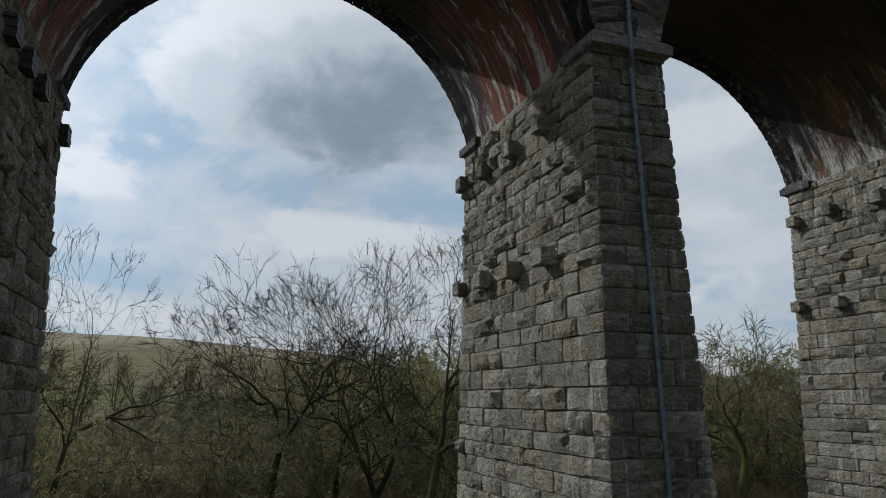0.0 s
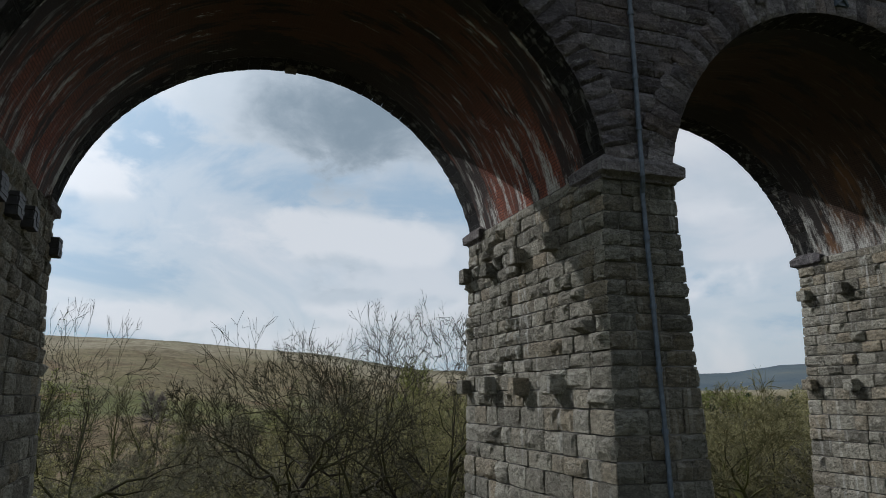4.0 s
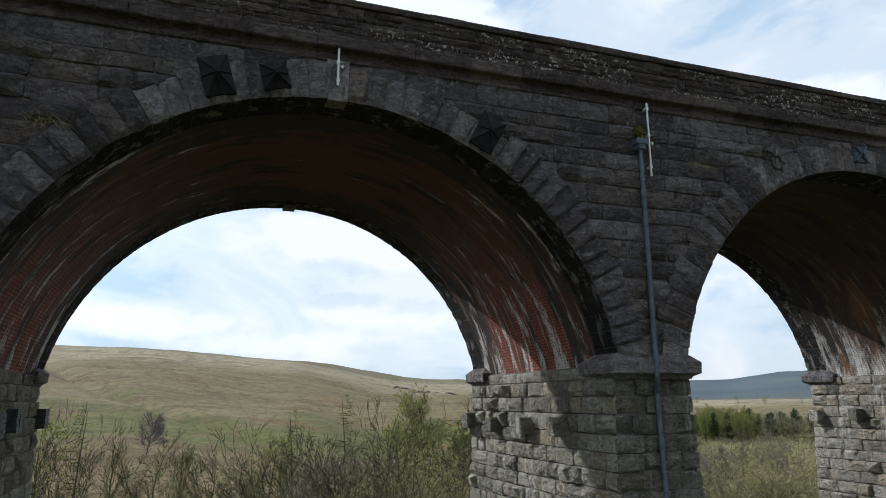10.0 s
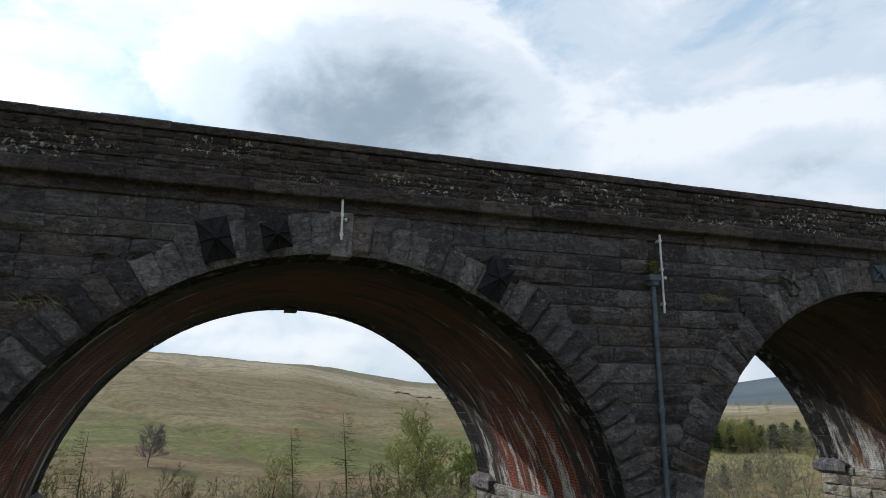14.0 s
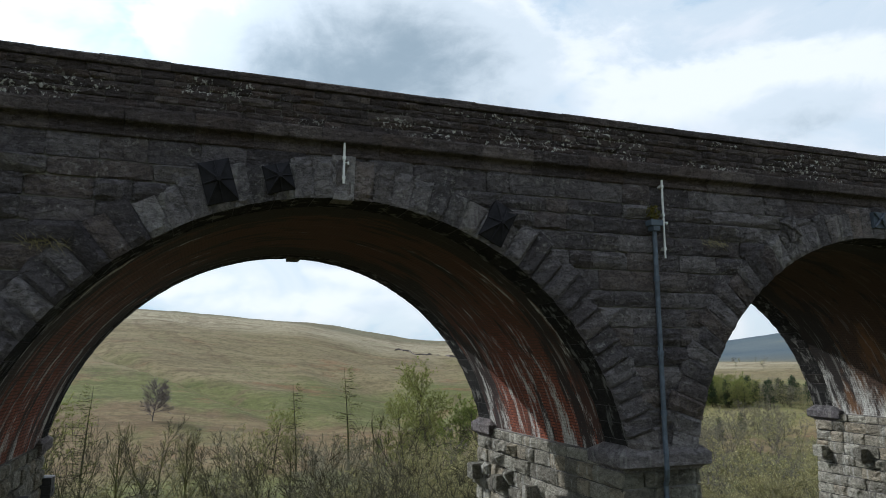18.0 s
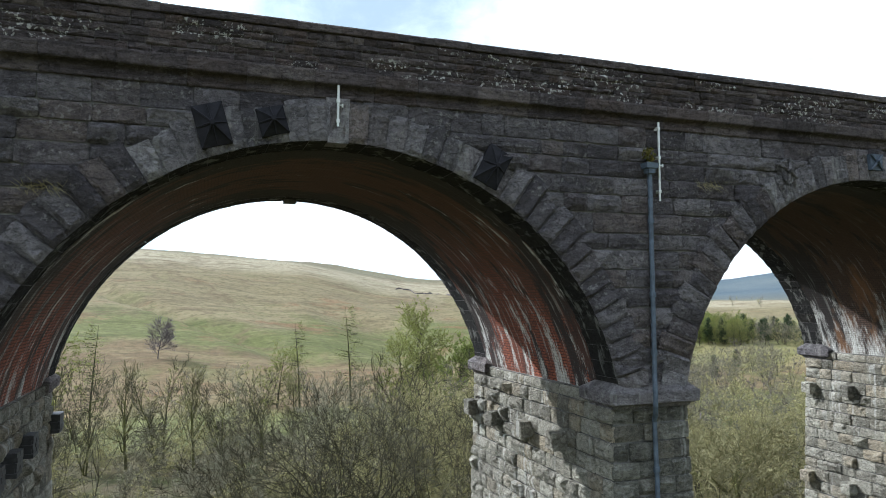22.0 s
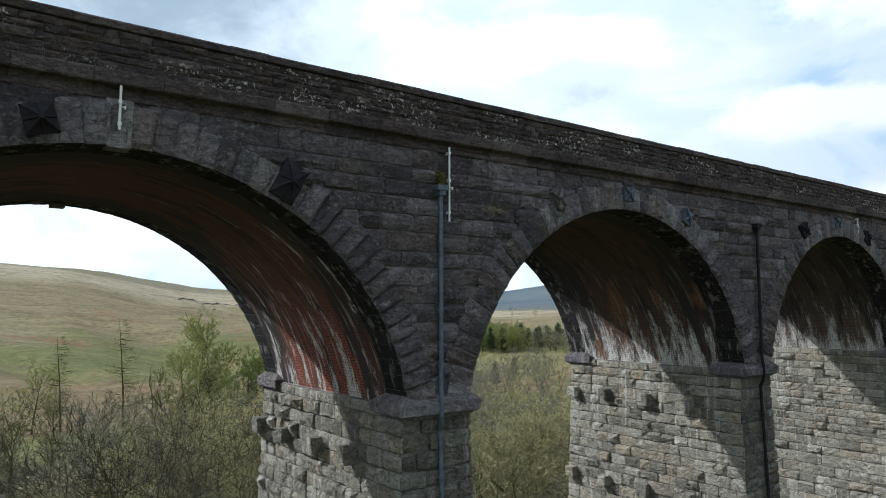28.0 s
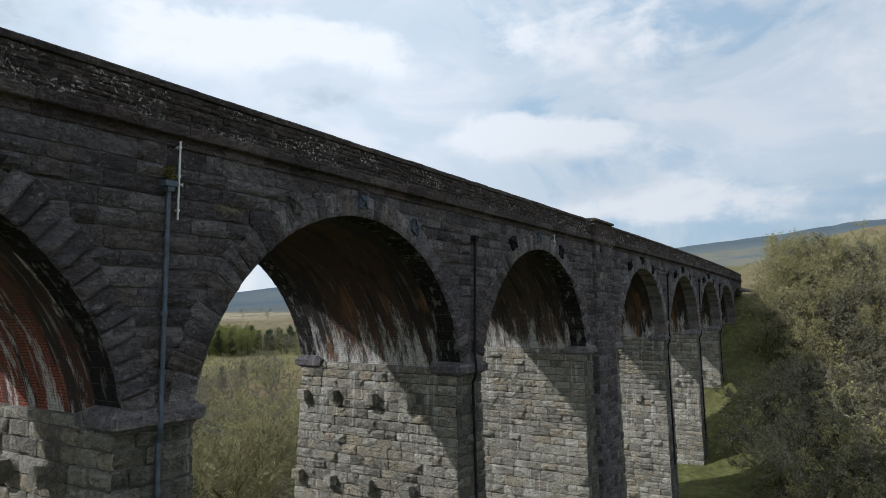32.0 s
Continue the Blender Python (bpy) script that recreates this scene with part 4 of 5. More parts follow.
deck = profile_piece("deck", X0, X1 + 60, [(0.40, 14.4), (0.40, 14.86), (W - 0.40, 14.86), (W - 0.40, 14.4)], M_BALLAST, None)
tagged(deck, "ballasted railway deck between the parapets", "deck", kind="structure")

# ---- pilaster on the broad pier ----
pil_parent = [p for xp, w, zb, p, fc in piers if w > 2.2][0]
for back in (0, 1):
    def fy(a, b):
        return (W - b, W - a) if back else (a, b)
    zb = -7.2
    lv = [(zb, 31.5, 35.2, *fy(-0.62, 0.3)), (14.58, 31.7, 35.0, *fy(-0.24, 0.3))]
    v, f = loft(lv)
    part_mesh("pilaster_core", mesh_from("pilaster_core", v, f, M_MORTAR), pil_parent)
    lv = [(14.58, 31.62, 35.08, *fy(-0.27, 0.3)), (14.66, 31.60, 35.10, *fy(-0.32, 0.3)), (14.82, 31.50, 35.2, *fy(-0.42, 0.3)), (15.10, 31.5, 35.2, *fy(-0.42, 0.3)), (15.14, 31.6, 35.1, *fy(-0.32, 0.45))]
    v, f = loft(lv)
    part_mesh("pilaster_moulding", mesh_from("pilaster_moulding", v, f, M_PARA), pil_parent)
    lv = [(15.13, 31.65, 35.05, *fy(-0.26, 0.5)), (16.12, 31.65, 35.05, *fy(-0.26, 0.5)), (16.12, 31.52, 35.18, *fy(-0.38, 0.6)), (16.26, 31.52, 35.18, *fy(-0.38, 0.6)), (16.34, 31.75, 34.95, *fy(-0.15, 0.4))]
    v, f = loft(lv)
    part_mesh("pedestal", mesh_from("pedestal", v, f, M_PARA), pil_parent, "square parapet pedestal with a weathered cap")
st = Stones(pil_parent, M_FRONT, M_FRONT_I, "pilaster_stone")
for z0, z1 in courses(14.58, -7.0, lambda z: rng.uniform(0.4, 0.5)):
    zm = (z0 + z1) / 2
    k = (14.58 - zm) / 21.8
    hw, fr = 1.65 + 0.2 * k, -0.24 - 0.38 * k
    x = -hw
    for s in cut(2 * hw, 0.5, 1.1):
        st.add((33.35 + x + s / 2, fr, zm), (1, 0, 0), (0, 0.017, 1), (0, -1, 0), (s - 0.015, z1 - z0 - 0.015), rng.uniform(0.03, 0.08), True)
        x += s
    st.add((33.35 - hw, (fr + 0.1) / 2, zm), (0, -1, 0), (0, 0, 1), (-1, 0, 0), (0.1 - fr, z1 - z0 - 0.015), 0.05, True)
st.finish(150)


# ---- ironwork: downpipes, tie plates, poles ----
def tube_data(pts, radii, sides=8, cap=True):
    verts, faces = [], []
    up = Vector((0.3, 0.2, 1)).normalized()
    n = len(pts)
    for i, p in enumerate(pts):
        a = Vector(pts[max(0, i - 1)])
        b = Vector(pts[min(n - 1, i + 1)])
        d = (b - a).normalized()
        s = d.cross(Vector((0, 1, 0)) if abs(d.y) < 0.9 else Vector((1, 0, 0))).normalized()
        t = d.cross(s)
        for k in range(sides):
            ang = 2 * math.pi * k / sides
            verts.append(tuple(Vector(p) + (s * math.cos(ang) + t * math.sin(ang)) * radii[i]))
    for i in range(n - 1):
        for k in range(sides):
            m = (k + 1) % sides
            faces.append((i * sides + k, i * sides + m, (i + 1) * sides + m, (i + 1) * sides + k))
    if cap:
        faces += [tuple(reversed(range(sides))), tuple((n - 1) * sides + k for k in range(sides))]
    return verts, faces


def tube(name, pts, r, mat, parent, sides=10, label=""):
    v, f = tube_data(pts, [r] * len(pts) if isinstance(r, (int, float)) else r, sides)
    return part_mesh(name, mesh_from(name, v, f, mat, False), parent, label)


def downpipe(xp, ztop, foot, mat, label):
    e = empty("downpipe", bent(xp, -0.2, foot), label=label, category="downpipe", group="downpipes")
    off = e.location.copy()

    def L(x, y, z):
        return tuple(Vector(bent(x, y, z)) - off)
    f_top, f_bot = pier_half(7.5)[1], pier_half(foot)[1]
    r = 0.058
    tube("pipe", [L(xp, -0.19, ztop - 0.1), L(xp, -0.19, 8.45)], r, mat, e)
    tube("pipe_bend", [L(xp, -0.19, 8.5), L(xp - 0.02, -0.21, 8.36), L(xp - 0.05, -0.26, 8.18), L(xp - 0.05, -0.26, 7.72), L(xp + 0.01, -0.17, 7.52), L(xp + 0.06, f_top - 0.13, 7.34)], r * 1.05, mat, e, label="pipe bend round the impost")
    zs = [7.35, 4.5, 1.6, -1.4, foot]
    for a, b in zip(zs, zs[1:]):
        tube("pipe", [L(xp + 0.06, pier_half(a)[1] - 0.13, a), L(xp + 0.06, pier_half(b)[1] - 0.13, b + 0.02)], r, mat, e)
    for z in (12.2, 10.4, 9.0, 6.2, 4.5, 3.0, 1.6, 0.1, -1.4, -3.2):
        y = -0.19 if z > 8 else pier_half(z)[1] - 0.13
        x = xp if z > 8 else xp + 0.06
        tube("collar", [L(x, y, z - 0.06), L(x, y, z + 0.06)], r + 0.022, mat, e)
    v, f = loft([(ztop - 0.26, -0.09, 0.09, -0.1, 0.1), (ztop - 0.15, -0.10, 0.10, -0.11, 0.14), (ztop - 0.13, -0.17, 0.17, -0.13, 0.16), (ztop + 0.0, -0.18, 0.18, -0.14, 0.16), (ztop + 0.0, -0.14, 0.14, -0.1, 0.12), (ztop - 0.1, -0.12, 0.12, -0.09, 0.1)])
    v = [tuple(Vector(bent(xp, -0.19, 0)) + Vector(q) - off) for q in v]
    part_mesh("hopper", mesh_from("hopper", v, f, mat), e, "square hopper head")


downpipe(-0.03, 13.64, -6.0, M_PIPE, "blue-grey iron downpipe with a square hopper on the pier")
downpipe(15.62, 13.7, -6.0, M_IRON, "dark iron downpipe with a hopper head on the pier")
for xp in (51.5, 67.0, 82.5):
    downpipe(xp, 13.6, -3.0 if xp < 70 else 0.5, M_IRON, "dark iron downpipe with a hopper head on the pier")

# third pipe beside the pilaster
e = empty("downpipe", (35.35, -0.2, -5.5), label="dark iron downpipe beside the broad pier", category="downpipe", group="downpipes")
tube("pipe", [(0.1, 0, 0), (0.0, 0.05, 18.5)], 0.06, M_IRON, e)
for z in (3.0, 6.0, 9.0, 12.0, 15.0, 17.5):
    tube("collar", [(0.1 - z * 0.005, 0.02, z - 0.06), (0.1 - z * 0.005, 0.02, z + 0.06)], 0.085, M_IRON, e)


def proud(x, z, y):
    """Where a fitting that shows against the wall face at x, z stands when it is held y off it."""
    k = (14.0 + y) / 14.0
    return -10.45 + (x + 10.45) * k, 10.2 + (z - 10.2) * k


def pole(x, z0, z1, label):
    (x, z0), (_, z1) = proud(x, z0, -0.16), proud(x, z1, -0.16)
    e = empty("gauge_pole", bent(x, -0.16, z0), label=label, category="pole", group="steel poles")
    tube("rod", [(0, 0, 0), (0.01, 0, z1 - z0)], 0.027, M_STEEL, e)
    for k in (0.12, 0.55, 0.92):
        z = (z1 - z0) * k
        v, f = loft([(z - 0.035, -0.035, 0.035, -0.035, 0.16), (z + 0.035, -0.035, 0.035, -0.035, 0.16)])
        part_mesh("clamp", mesh_from("clamp", v, f, M_STEEL), e)
    z = (z1 - z0) * 0.45
    tube("side_lug", [(0, -0.02, z), (0.10, -0.02, z)], 0.014, M_STEEL, e)
    tube("side_lug", [(0.09, -0.02, z - 0.04), (0.09, -0.02, z + 0.03)], 0.02, M_STEEL, e)


pole(-7.75, 13.99, 15.0, "short white galvanised pole clamped to the keystone")
pole(0.40, 12.75, 14.75, "long white galvanised pole clamped to the wall by a hopper")
pole(25.35, 13.93, 14.68, "short white galvanised pole clamped to the ring")
pole(35.05, 12.45, 14.45, "long white galvanised pole beside the broad pier")


def pyramid_plate(x, z, w, h, turn, mat, label, cross=False):
    """A cast iron tie plate: a shallow ribbed pyramid, or a plain square with a raised cross."""
    y = -0.20
    x, z = proud(x, z, y)
    e = empty("tie_plate", bent(x, y, z), label=label, category="tie plate", group="tie plates")
    e.rotation_euler = (0, radians(turn), 0)
    a, b = w / 2, h / 2
    if not cross:
        verts = [(-a, 0.16, -b), (a, 0.16, -b), (a, 0.16, b), (-a, 0.16, b), (-a, 0, -b), (a, 0, -b), (a, 0, b), (-a, 0, b), (0, -0.20, 0)]
        faces = [(0, 1, 5, 4), (1, 2, 6, 5), (2, 3, 7, 6), (3, 0, 4, 7), (4, 5, 8), (5, 6, 8), (6, 7, 8), (7, 4, 8)]
        part_mesh("plate", mesh_from("plate", verts, faces, mat), e)
        ends = [(-a, -b), (a, -b), (a, b), (-a, b), (0, -b), (a, 0), (0, b), (-a, 0)]
        for u, v in ends:
            k = 0.97
            tube("rib", [(u * k, -0.02, v * k), (0, -0.225, 0)], [0.018, 0.024], mat, e, 5)
        tube("boss", [(0, -0.19, 0), (0, -0.27, 0)], 0.05, mat, e, 8)
    else:
        verts, faces = loft([(-b, -a, a, -0.02, 0.16), (b, -a, a, -0.02, 0.16)])
        part_mesh("plate", mesh_from("plate", verts, faces, mat), e)
        tube("rib", [(-a * 0.95, -0.04, -b * 0.95), (0, -0.07, 0), (a * 0.95, -0.04, b * 0.95)], [0.03, 0.045, 0.03], mat, e, 5)
        tube("rib", [(-a * 0.95, -0.04, b * 0.95), (0, -0.07, 0), (a * 0.95, -0.04, -b * 0.95)], [0.03, 0.045, 0.03], mat, e, 5)
        tube("boss", [(0, -0.05, 0), (0, -0.16, 0)], 0.065, mat, e, 8)


pyramid_plate(-10.28, 13.82, 0.60, 0.86, -16, M_IRON, "black cast iron ribbed pyramid tie plate on the arch ring")
pyramid_plate(-9.10, 14.0, 0.56, 0.58, -15, M_IRON, "small black cast iron pyramid tie plate on the arch ring")
pyramid_plate(-4.15, 13.34, 0.60, 0.90, 28, M_IRON, "black cast iron ribbed pyramid tie plate on the haunch")
pyramid_plate(4.62, 13.75, 0.42, 0.62, -27, M_RING, "grey stone-coloured tie plate with a raised rib on the haunch", True)
pyramid_plate(7.94, 14.20, 0.46, 0.46, 0, M_BLUEIRON, "slate-blue square tie plate with a raised cross", True)
pyramid_plate(11.27, 13.66, 0.46, 0.52, 25, M_BLUEIRON, "slate-blue square tie plate with a raised cross", True)
pyramid_plate(20.1, 13.75, 0.5, 0.6, -25, M_IRON, "dark square tie plate with a raised cross", True)
pyramid_plate(23.21, 14.3, 0.46, 0.46, 0, M_BLUEIRON, "slate-blue square tie plate with a raised cross", True)
pyramid_plate(26.45, 13.75, 0.5, 0.6, 25, M_IRON, "dark square tie plate with a raised cross", True)
for xc in (43.75, 59.25, 74.75):
    for dx, dz, t in ((-3.3, 0.0, -26), (0.1, 0.55, 0), (3.3, 0.0, 26)):
        pyramid_plate(xc + dx, 13.72 + dz, 0.5, 0.58, t, M_IRON, "dark square tie plate with a raised cross", True)

# lime-washed stone under the small plate
v, f = loft([(13.60, -9.28, -8.80, -0.09, 0.05), (13.74, -9.30, -8.78, -0.09, 0.05)])
M_LIME = plain_material("lime_stained_stone", (0.40, 0.37, 0.24), 0.9, 0.0, 0.4, 7.0)
part_mesh("stained_stone", mesh_from("stained_stone", v, f, M_LIME), arches[1][3], "yellowish lime-stained stone")


# weeds on the hopper
def leaf_cloud(n, size, rx, ry, rz, r, droop=0.0):
    verts, faces = [], []
    for _ in range(n):
        while True:
            p = Vector((r.uniform(-1, 1), r.uniform(-1, 1), r.uniform(-1, 1)))
            if p.length < 1:
                break
        c = Vector((p.x * rx, p.y * ry, p.z * rz))
        a = Vector((r.gauss(0, 1), r.gauss(0, 1), r.gauss(0, 1))).normalized()
        b = a.cross(Vector((r.gauss(0, 1), r.gauss(0, 1), r.gauss(0, 1)))).normalized()
        s = size * r.uniform(0.6, 1.3)
        o = len(verts)
        verts += [tuple(c - a * s), tuple(c + b * s * 0.4), tuple(c + a * s), tuple(c - b * s * 0.4)]
        faces.append((o, o + 1, o + 2, o + 3))
    return verts, faces


def leaf_material(name, c1, c2):
    mt, nt, b = material(name, 0.7, 0.25)
    g = G(nt)
    rnd = g.n("ShaderNodeNewGeometry").outputs["Random Per Island"]
    col = g.ramp(rnd, (0.0, c1), (1.0, c2))
    g.l(col, b.inputs["Base Color"])
    thin, blend = g.n("ShaderNodeBsdfTranslucent"), g.n("ShaderNodeMixShader")
    g.l(col, thin.inputs[0])
    blend.inputs[0].default_value = 0.45
    g.l(b.outputs[0], blend.inputs[1])
    g.l(thin.outputs[0], blend.inputs[2])
    g.l(blend.outputs[0], nt.nodes["Material Output"].inputs[0])
    return mt


M_WEED = leaf_material("weed_leaf", (0.07, 0.08, 0.02), (0.25, 0.20, 0.05))
wr = random.Random(5)
weed = empty("weed", (-0.02, -0.17, 13.68), label="small yellow-green weed growing in the hopper head", category="plant")
v, f = leaf_cloud(150, 0.05, 0.2, 0.13, 0.2, wr)
part_mesh("leaves", mesh_from("leaves", [(x, y, z + 0.18) for x, y, z in v], f, M_WEED), weed)
for k in range(6):
    a = wr.uniform(0, 6.28)
    tube("stem", [(0, 0, 0), (0.15 * math.cos(a), 0.1 * math.sin(a), wr.uniform(0.2, 0.36))], 0.006, M_WEED, weed, 4)


# ---- trees ----
def bark_material(name, c1, c2, moss=0.0):
    mt, nt, b = material(name, 0.9, 0.15)
    g = G(nt)
    p = g.pos()
    col = g.ramp(g.noise(p, 3.0, 5), (0.3, c1), (0.7, c2))
    if moss:
        col = g.mix(g.math("MULTIPLY", g.ramp(g.noise(p, 0.9, 4), (0.42, 0.0), (0.58, 1.0)), moss), col, (0.11, 0.112, 0.032))
    g.l(col, b.inputs["Base Color"])
    return mt


M_BARK = bark_material("grey_brown_bark", (0.065, 0.056, 0.044), (0.15, 0.132, 0.105), 0.6)
M_BARK_DARK = bark_material("dark_wet_bark", (0.030, 0.026, 0.020), (0.075, 0.064, 0.050), 0.55)
M_BARK_MOSS = bark_material("mossy_bark", (0.05, 0.048, 0.026), (0.11, 0.105, 0.055), 0.9)
M_TWIG = bark_material("brown_twigs", (0.028, 0.026, 0.018), (0.075, 0.068, 0.046))
M_TWIG_PALE = bark_material("pale_grey_twigs", (0.13, 0.120, 0.080), (0.26, 0.238, 0.165))
M_TWIG_OLIVE = bark_material("olive_budding_twigs", (0.125, 0.115, 0.055), (0.25, 0.225, 0.115))
M_TWIG_MAUVE = bark_material("mauve_grey_twigs", (0.09, 0.075, 0.075), (0.16, 0.135, 0.13))
M_TWIG_ASH = bark_material("grey_ash_twigs", (0.031, 0.028, 0.016), (0.100, 0.090, 0.054))
M_TWIG_HAZE = bark_material("mauve_twig_haze", (0.13, 0.108, 0.110), (0.22, 0.185, 0.185))
M_BUD = leaf_material("young_bud_leaves", (0.22, 0.205, 0.085), (0.44, 0.40, 0.20))
M_BUD_GREY = leaf_material("grey_brown_buds", (0.12, 0.108, 0.07), (0.27, 0.245, 0.165))
M_LARCH = leaf_material("fresh_larch_needles", (0.15, 0.165, 0.042), (0.29, 0.30, 0.095))
M_LARCH_THIN = leaf_material("sparse_larch_needles", (0.12, 0.13, 0.045), (0.22, 0.225, 0.085))
M_FRESH = leaf_material("fresh_spring_leaves", (0.13, 0.165, 0.035), (0.26, 0.29, 0.08))
M_PINE = leaf_material("dark_conifer_needles", (0.025, 0.045, 0.02), (0.06, 0.085, 0.035))


class Wood:
    def __init__(self):
        self.v, self.f = [], []

    def sliver(self, a, d, ln, r0, side):
        """A fine twig: one tapering blade."""
        s = d.cross(side).normalized() * r0
        o, b = len(self.v), a + d * ln
        self.v += [tuple(a - s), tuple(a + s), tuple(b + s * 0.35), tuple(b - s * 0.35)]
        self.f.append((o, o + 1, o + 2, o + 3))
        return [tuple(a), tuple(b)]

    def seg(self, pts, radii, sides):
        v, f = tube_data(pts, radii, sides, False)
        o = len(self.v)
        self.v += v
        self.f += [tuple(i + o for i in q) for q in f]


def grow(w, r, p, d, length, radius, steps, wander, lift, sides, end=0.4):
    """A limb that wanders and lifts; returns the points along it."""
    pts, rad = [tuple(p)], [radius]
    d = d.normalized()
    for i in range(steps):
        d = (d + Vector((r.gauss(0, wander), r.gauss(0, wander), r.gauss(0, wander) + lift))).normalized()
        p = p + d * (length / steps)
        pts.append(tuple(p))
        rad.append(radius * (1 - (1 - end) * (i + 1) / steps))
    w.seg(pts, rad, sides)
    return pts, rad


def side_dir(r, d, spread):
    n = d.cross(Vector((r.gauss(0, 1), r.gauss(0, 1), r.gauss(0, 1)))).normalized()
    return (d * math.cos(spread) + n * math.sin(spread)).normalized()


def bare_tree(seed, height, stems=1, limbs=14, twigs=5, spread=0.75, lift=0.06, twig_r=0.011, wander=0.13, low=0.28, buds=0, bud_size=0.05, leafm=None, twigm=None, fine=6, reach=0.36, barkm=None):
    """A bare broadleaf tree: stems, limbs, branches, twigs."""
    r = random.Random(seed)
    trunk, crown, leaves = Wood(), Wood(), [[], []]
    for s in range(stems):
        lean = 0.10 if stems == 1 else 0.24 if stems == 2 else 0.42
        d0 = Vector((r.gauss(0, lean), r.gauss(0, lean), 1))
        base = Vector((r.uniform(-0.25, 0.25) * (stems > 1), r.uniform(-0.25, 0.25) * (stems > 1), -0.3))
        tr = height * 0.016 / (stems ** 0.6)
        pts, rad = grow(trunk, r, base, d0, height * 0.80, tr, 12, 0.07, 0.03, 6, 0.12)
        for i in range(limbs):
            k = low + (0.97 - low) * (i + r.random()) / limbs
            j = min(len(pts) - 2, int(k * (len(pts) - 1)))
            p = Vector(pts[j]).lerp(Vector(pts[j + 1]), r.random())
            dd = (Vector(pts[j + 1]) - Vector(pts[j])).normalized()
            # limbs are longest in the middle of the crown and rise near its top
            u = (k - low) / (1.0 - low)
            ln = height * reach * math.sqrt(max(0.12, 1.0 - ((u - 0.45) / 0.85) ** 2)) * r.uniform(0.75, 1.12) / (1 + 0.12 * (stems - 1))
            out = spread * r.uniform(0.8, 1.2) * (1.18 - 0.62 * u)
            lp, lr = grow(trunk, r, p, side_dir(r, dd, out), ln, max(0.014, rad[j] * 0.5), 6, wander, lift, 4, 0.25)
            for b in range(twigs):
                q = 0.18 + 0.82 * (b + r.random()) / twigs
                m = min(len(lp) - 2, int(q * (len(lp) - 1)))
                bp = Vector(lp[m]).lerp(Vector(lp[m + 1]), r.random())
                bd = (Vector(lp[m + 1]) - Vector(lp[m])).normalized()
                bl = ln * (0.62 - 0.34 * q) * r.uniform(0.7, 1.2)
                tp, _ = grow(crown, r, bp, side_dir(r, bd, r.uniform(0.45, 0.95)), bl, max(twig_r * 1.3, lr[m] * 0.4), 2, wander * 1.3, lift * 1.4, 3, 0.5)
                for t in range(fine):
                    h = r.uniform(0.2, 1.0)
                    n = min(len(tp) - 2, int(h * (len(tp) - 1)))
                    a = Vector(tp[n]).lerp(Vector(tp[n + 1]), r.random())
                    ad = (Vector(tp[n + 1]) - Vector(tp[n])).normalized()
                    td = side_dir(r, ad, r.uniform(0.3, 0.85))
                    fp = crown.sliver(a, td, bl * r.uniform(0.18, 0.5), twig_r, Vector((r.gauss(0, 1), r.gauss(0, 1), r.gauss(0, 1))))
                    for _ in range(buds if buds > 1 or r.random() < 0.45 else 0):
                        c = Vector(fp[0]).lerp(Vector(fp[1]), r.uniform(0.3, 1.0)) + Vector((r.gauss(0, 0.06), r.gauss(0, 0.06), r.gauss(0, 0.06)))
                        u = Vector((r.gauss(0, 1), r.gauss(0, 1), r.gauss(0, 1))).normalized()
                        v = u.cross(Vector((r.gauss(0, 1), r.gauss(0, 1), r.gauss(0, 1)))).normalized()
                        z = bud_size * r.uniform(0.6, 1.4)
                        o = len(leaves[0])
                        leaves[0] += [tuple(c - u * z), tuple(c + v * z), tuple(c + u * z)]
                        leaves[1].append((o, o + 1, o + 2))
    out = [("trunk", mesh_from("trunk", trunk.v, trunk.f, barkm or M_BARK, True)), ("crown", mesh_from("crown", crown.v, crown.f, twigm or M_TWIG))]
    if leaves[0]:
        out.append(("leaves", mesh_from("leaves", leaves[0], leaves[1], leafm or M_BUD)))
    return out


